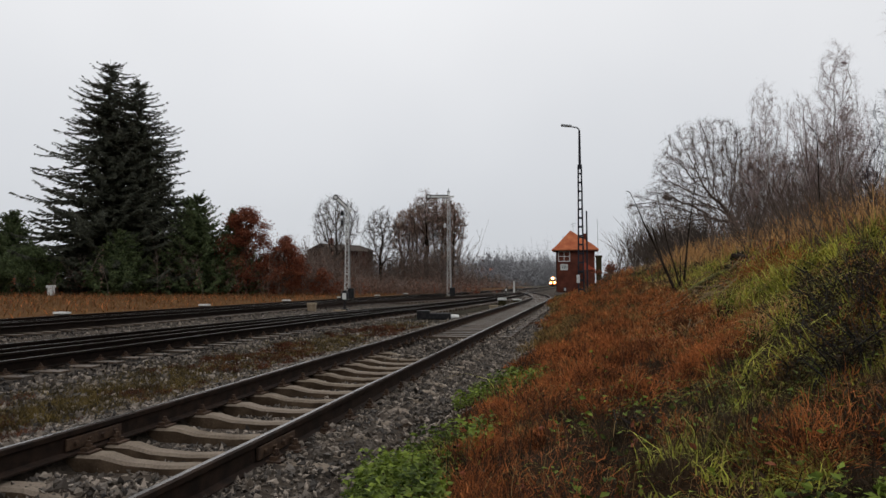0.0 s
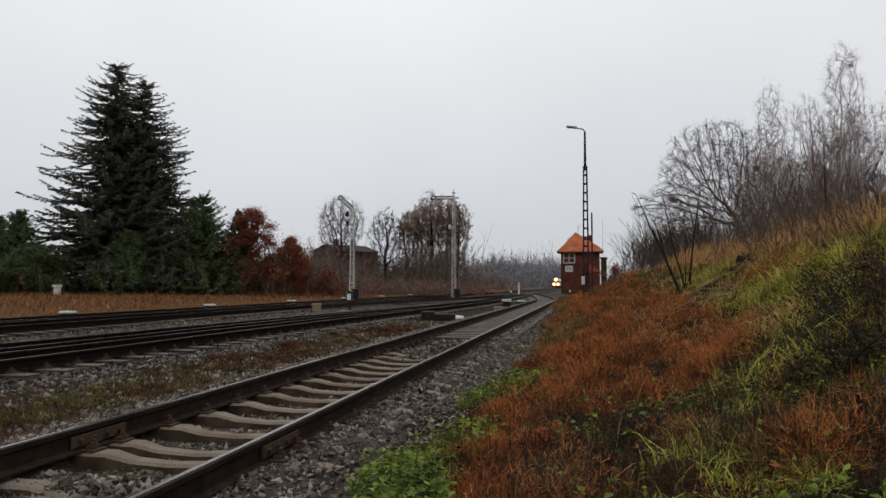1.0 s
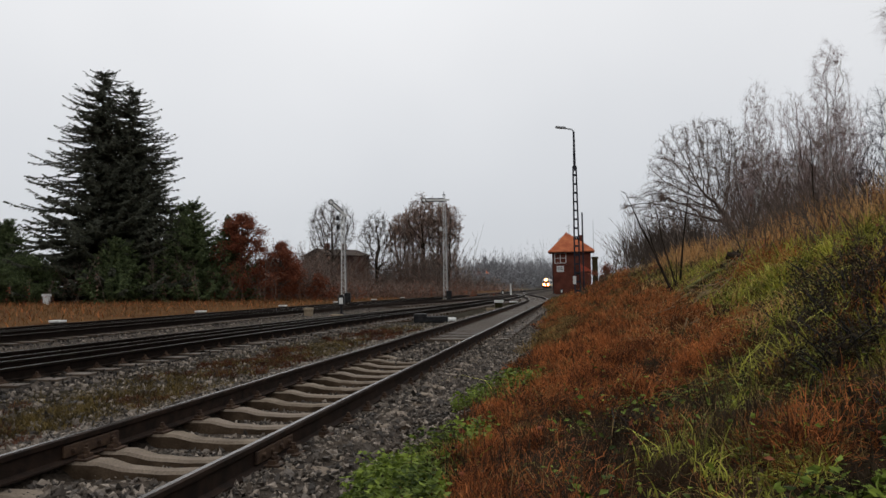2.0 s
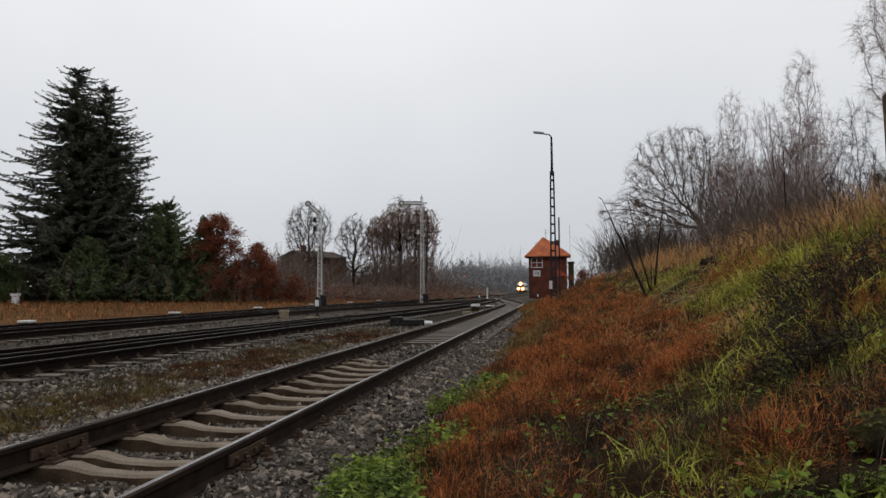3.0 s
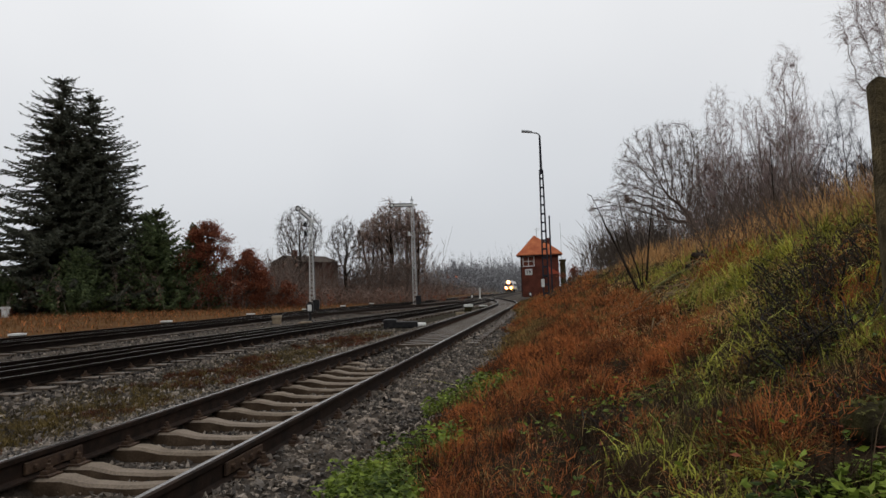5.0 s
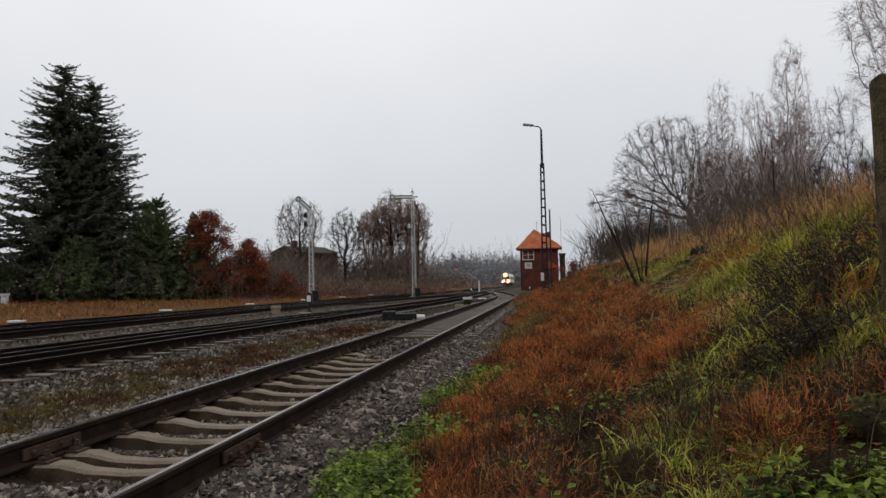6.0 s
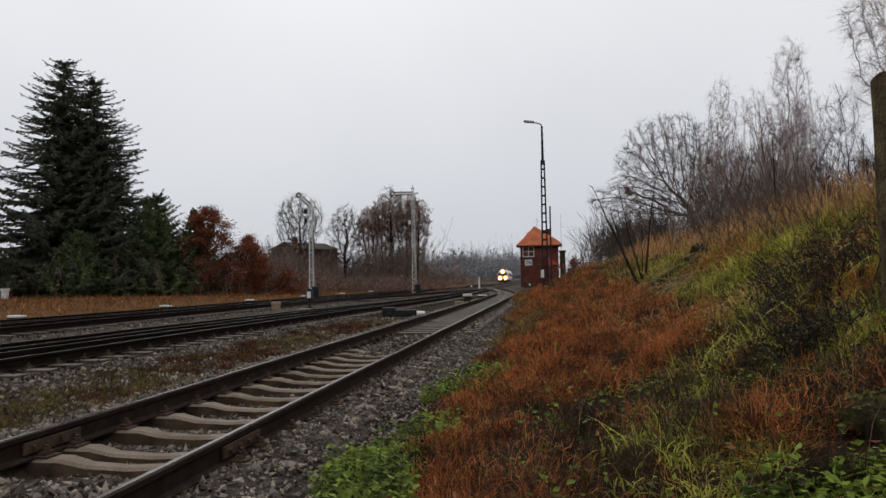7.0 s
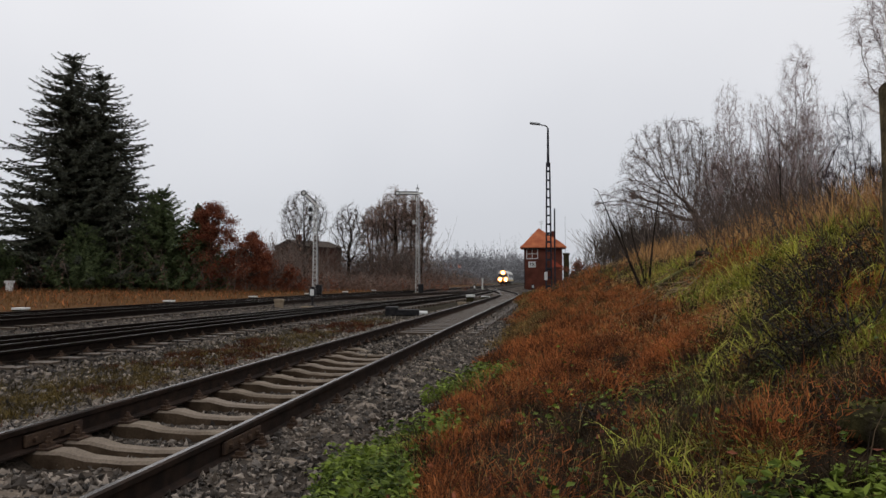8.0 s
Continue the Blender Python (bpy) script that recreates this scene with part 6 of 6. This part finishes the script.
build_log(3.38, 15.3, 0.14, 62, 14, 0.42, 0.075)
build_log(3.15, 15.4, 0.08, 118, -8, 0.34, 0.065)


def bramble(at, sx, h, n, leaf_n, seed, label):
    """A dark tangle of arching canes with withered leaves."""
    rnd = np.random.default_rng(seed)
    segs, ends = [], []
    for _ in range(n):
        px, py = at[0] + rnd.normal(0, sx), at[1] + rnd.normal(0, sx)
        p = np.array([px, py, float(land(px, py)) - 0.02])
        d = np.array([rnd.normal(0, 0.25), rnd.normal(0, 0.25), 1.0])
        ln = h * rnd.uniform(0.4, 1.0)
        for k in range(5):
            q = p + d * ln / 5
            segs.append((p, q, 0.0085 - 0.0011 * k, 0.0077 - 0.0011 * k))
            ends.append(q)
            d = d + np.array([rnd.normal(0, 0.2), rnd.normal(0, 0.2), -0.10])
            p = q
    ob = tagged(sheet("bramble", *tube_mesh(segs, 4), M_BLACK), label, "shrubs", kind="stuff")
    ends = np.array(ends)
    P = ends[rnd.integers(0, len(ends), leaf_n)] + rnd.normal(0, 0.035, (leaf_n, 3))
    tagged(crown(None, "bramble_leaves", P, 0.014, M_DRYHERB, rnd), label, "shrubs", kind="stuff")
    return ob


for k, (bx, by, br, bh, bn) in enumerate(((1.62, 4.75, 0.13, 0.5, 40), (1.9, 5.6, 0.2, 0.5, 46), (2.25, 6.7, 0.26, 0.5, 46), (2.75, 8.2, 0.34, 0.45, 44), (1.4, 5.4, 0.22, 0.26, 36), (2.6, 6.4, 0.3, 0.4, 40))):
    bramble((bx, by), br * 0.85, bh, int(bn * 1.3), 46 * bn, 81 + k, "dark withered bramble tangle on the bank")


def fallen_pole():
    """A mossy pole that lies across the slope below the stump."""
    a, q = (1.75, 15.4), (3.05, 15.2)
    knots = [(a[0] + (q[0] - a[0]) * k / 6, a[1] + (q[1] - a[1]) * k / 6) for k in range(7)]
    P = [np.array([x, y, float(land(x, y)) + 0.13 + 0.015 * math.sin(2.2 * k)]) for k, (x, y) in enumerate(knots)]
    ob = sheet("fallen_pole", *tube_mesh([(P[k], P[k + 1], 0.055 - 0.003 * k, 0.052 - 0.003 * k) for k in range(6)], 9), M_MOSSLOG)
    tagged(ob, "moss-green fallen pole lying across the bank", "log")


fallen_pole()
bramble((0.36, 4.6), 0.1, 0.22, 34, 700, 72, "small blackened herb clump in the grass")
bramble((1.35, 3.5), 0.2, 0.22, 18, 350, 73, "dark withered bramble along the bank")


# ---- the train ----
def build_train():
    t = thing("railcar", pose(-12.3, 300, 0.30), "pale diesel railcar with three lit headlamps coming along the line", "train")
    bm = bmesh.new()
    prof = [(-1.4, 1.0), (-1.45, 1.3), (-1.42, 2.6), (-1.25, 3.3), (-0.8, 3.75), (0, 3.9), (0.8, 3.75), (1.25, 3.3), (1.42, 2.6), (1.45, 1.3), (1.4, 1.0)]
    rows = []
    for y, k, drop in ((0.0, 0.90, 0.25), (0.35, 0.97, 0.08), (0.9, 1.0, 0.0), (24.1, 1.0, 0.0), (24.9, 0.92, 0.2)):
        rows.append([bm.verts.new((x * k, y, z - drop * (z > 2.5))) for x, z in prof])
    for a, b in zip(rows, rows[1:]):
        for i in range(len(prof)):
            j = (i + 1) % len(prof)
            bm.faces.new((a[i], a[j], b[j], b[i]))
    bm.faces.new(rows[0])
    bm.faces.new(rows[-1][::-1])
    bmesh.ops.recalc_face_normals(bm, faces=bm.faces)
    part("body", bm, M_COACH, t)
    bm = bmesh.new()
    box(bm, 0, -0.06, 1.0, 2.5, 0.08, 0.75, 0.02)
    part("front_panel", bm, M_COACHY, t, "yellow front panel")
    for s in (-0.62, 0.62):
        bm = bmesh.new()
        box(bm, s, -0.04, 2.05, 1.1, 0.08, 0.95, 0.02)
        part("windscreen", bm, M_GLASS, t)
    for s in (-1, 1):
        for k in range(9):
            bm = bmesh.new()
            box(bm, s * 1.44, 2.6 + 2.35 * k, 2.0, 0.04, 1.5, 0.85, 0.01)
            part("side_window", bm, M_GLASS, t)
        bm = bmesh.new()
        box(bm, s * 1.44, 12.5, 1.1, 0.05, 23, 0.28)
        part("stripe", bm, M_COACHY, t)
    for x, z in ((-0.75, 1.5), (0.75, 1.5), (0.0, 3.3)):
        bm = bmesh.new()
        rod(bm, (x, -0.14, z), (x, -0.02, z), 0.24, 0.2, 14)
        lamp = part("headlamp", bm, M_LAMP, t, "lit warm headlamp")
        # oversized glowing disc added behind the lamp for its halo
        bm = bmesh.new()
        rod(bm, (x, -0.10, z), (x, 0.0, z), 0.62, 0.55, 18)
        part("halo_disc", bm, M_LAMPHALO, lamp)
    bm = bmesh.new()
    for s in (-0.87, 0.87):
        rod(bm, (s, -0.6, 0.75), (s, 0, 0.75), 0.10)
        rod(bm, (s, -0.65, 0.75), (s, -0.58, 0.75), 0.22, None, 14)
    box(bm, 0, 0.1, 0.5, 2.6, 0.2, 0.5, 0.03)
    part("buffer_beam", bm, M_BLACK, t)
    for y in (3.5, 20.5):
        bm = bmesh.new()
        box(bm, 0, y, 0.35, 2.2, 3.0, 0.5, 0.05)
        bogie = part("bogie", bm, M_BLACK, t)
        for dy in (-1.2, 1.2):
            for s in (-0.735, 0.735):
                bm = bmesh.new()
                rod(bm, (s - 0.06, y + dy, 0.43), (s + 0.06, y + dy, 0.43), 0.42, None, 20)
                part("wheel", bm, M_IRON, bogie)
    bm = bmesh.new()
    box(bm, 0, 12.5, 3.85, 1.2, 4.0, 0.3, 0.05)
    part("roof_unit", bm, M_GREY, t)
    return t


railcar = build_train()


def motions():
    rows = []
    for k in range(17):
        s = 8 * k / 16
        y = 296.0 - 13.2 * s
        x = float(curve_at(TRACK_A, y))
        dx = float(curve_at(TRACK_A, y + 12) - curve_at(TRACK_A, y)) / 12
        rows.append((s, pose(x, y, 0.30, 0, 0, -math.degrees(math.atan(dx)))))
    walk(railcar, rows)


motions()
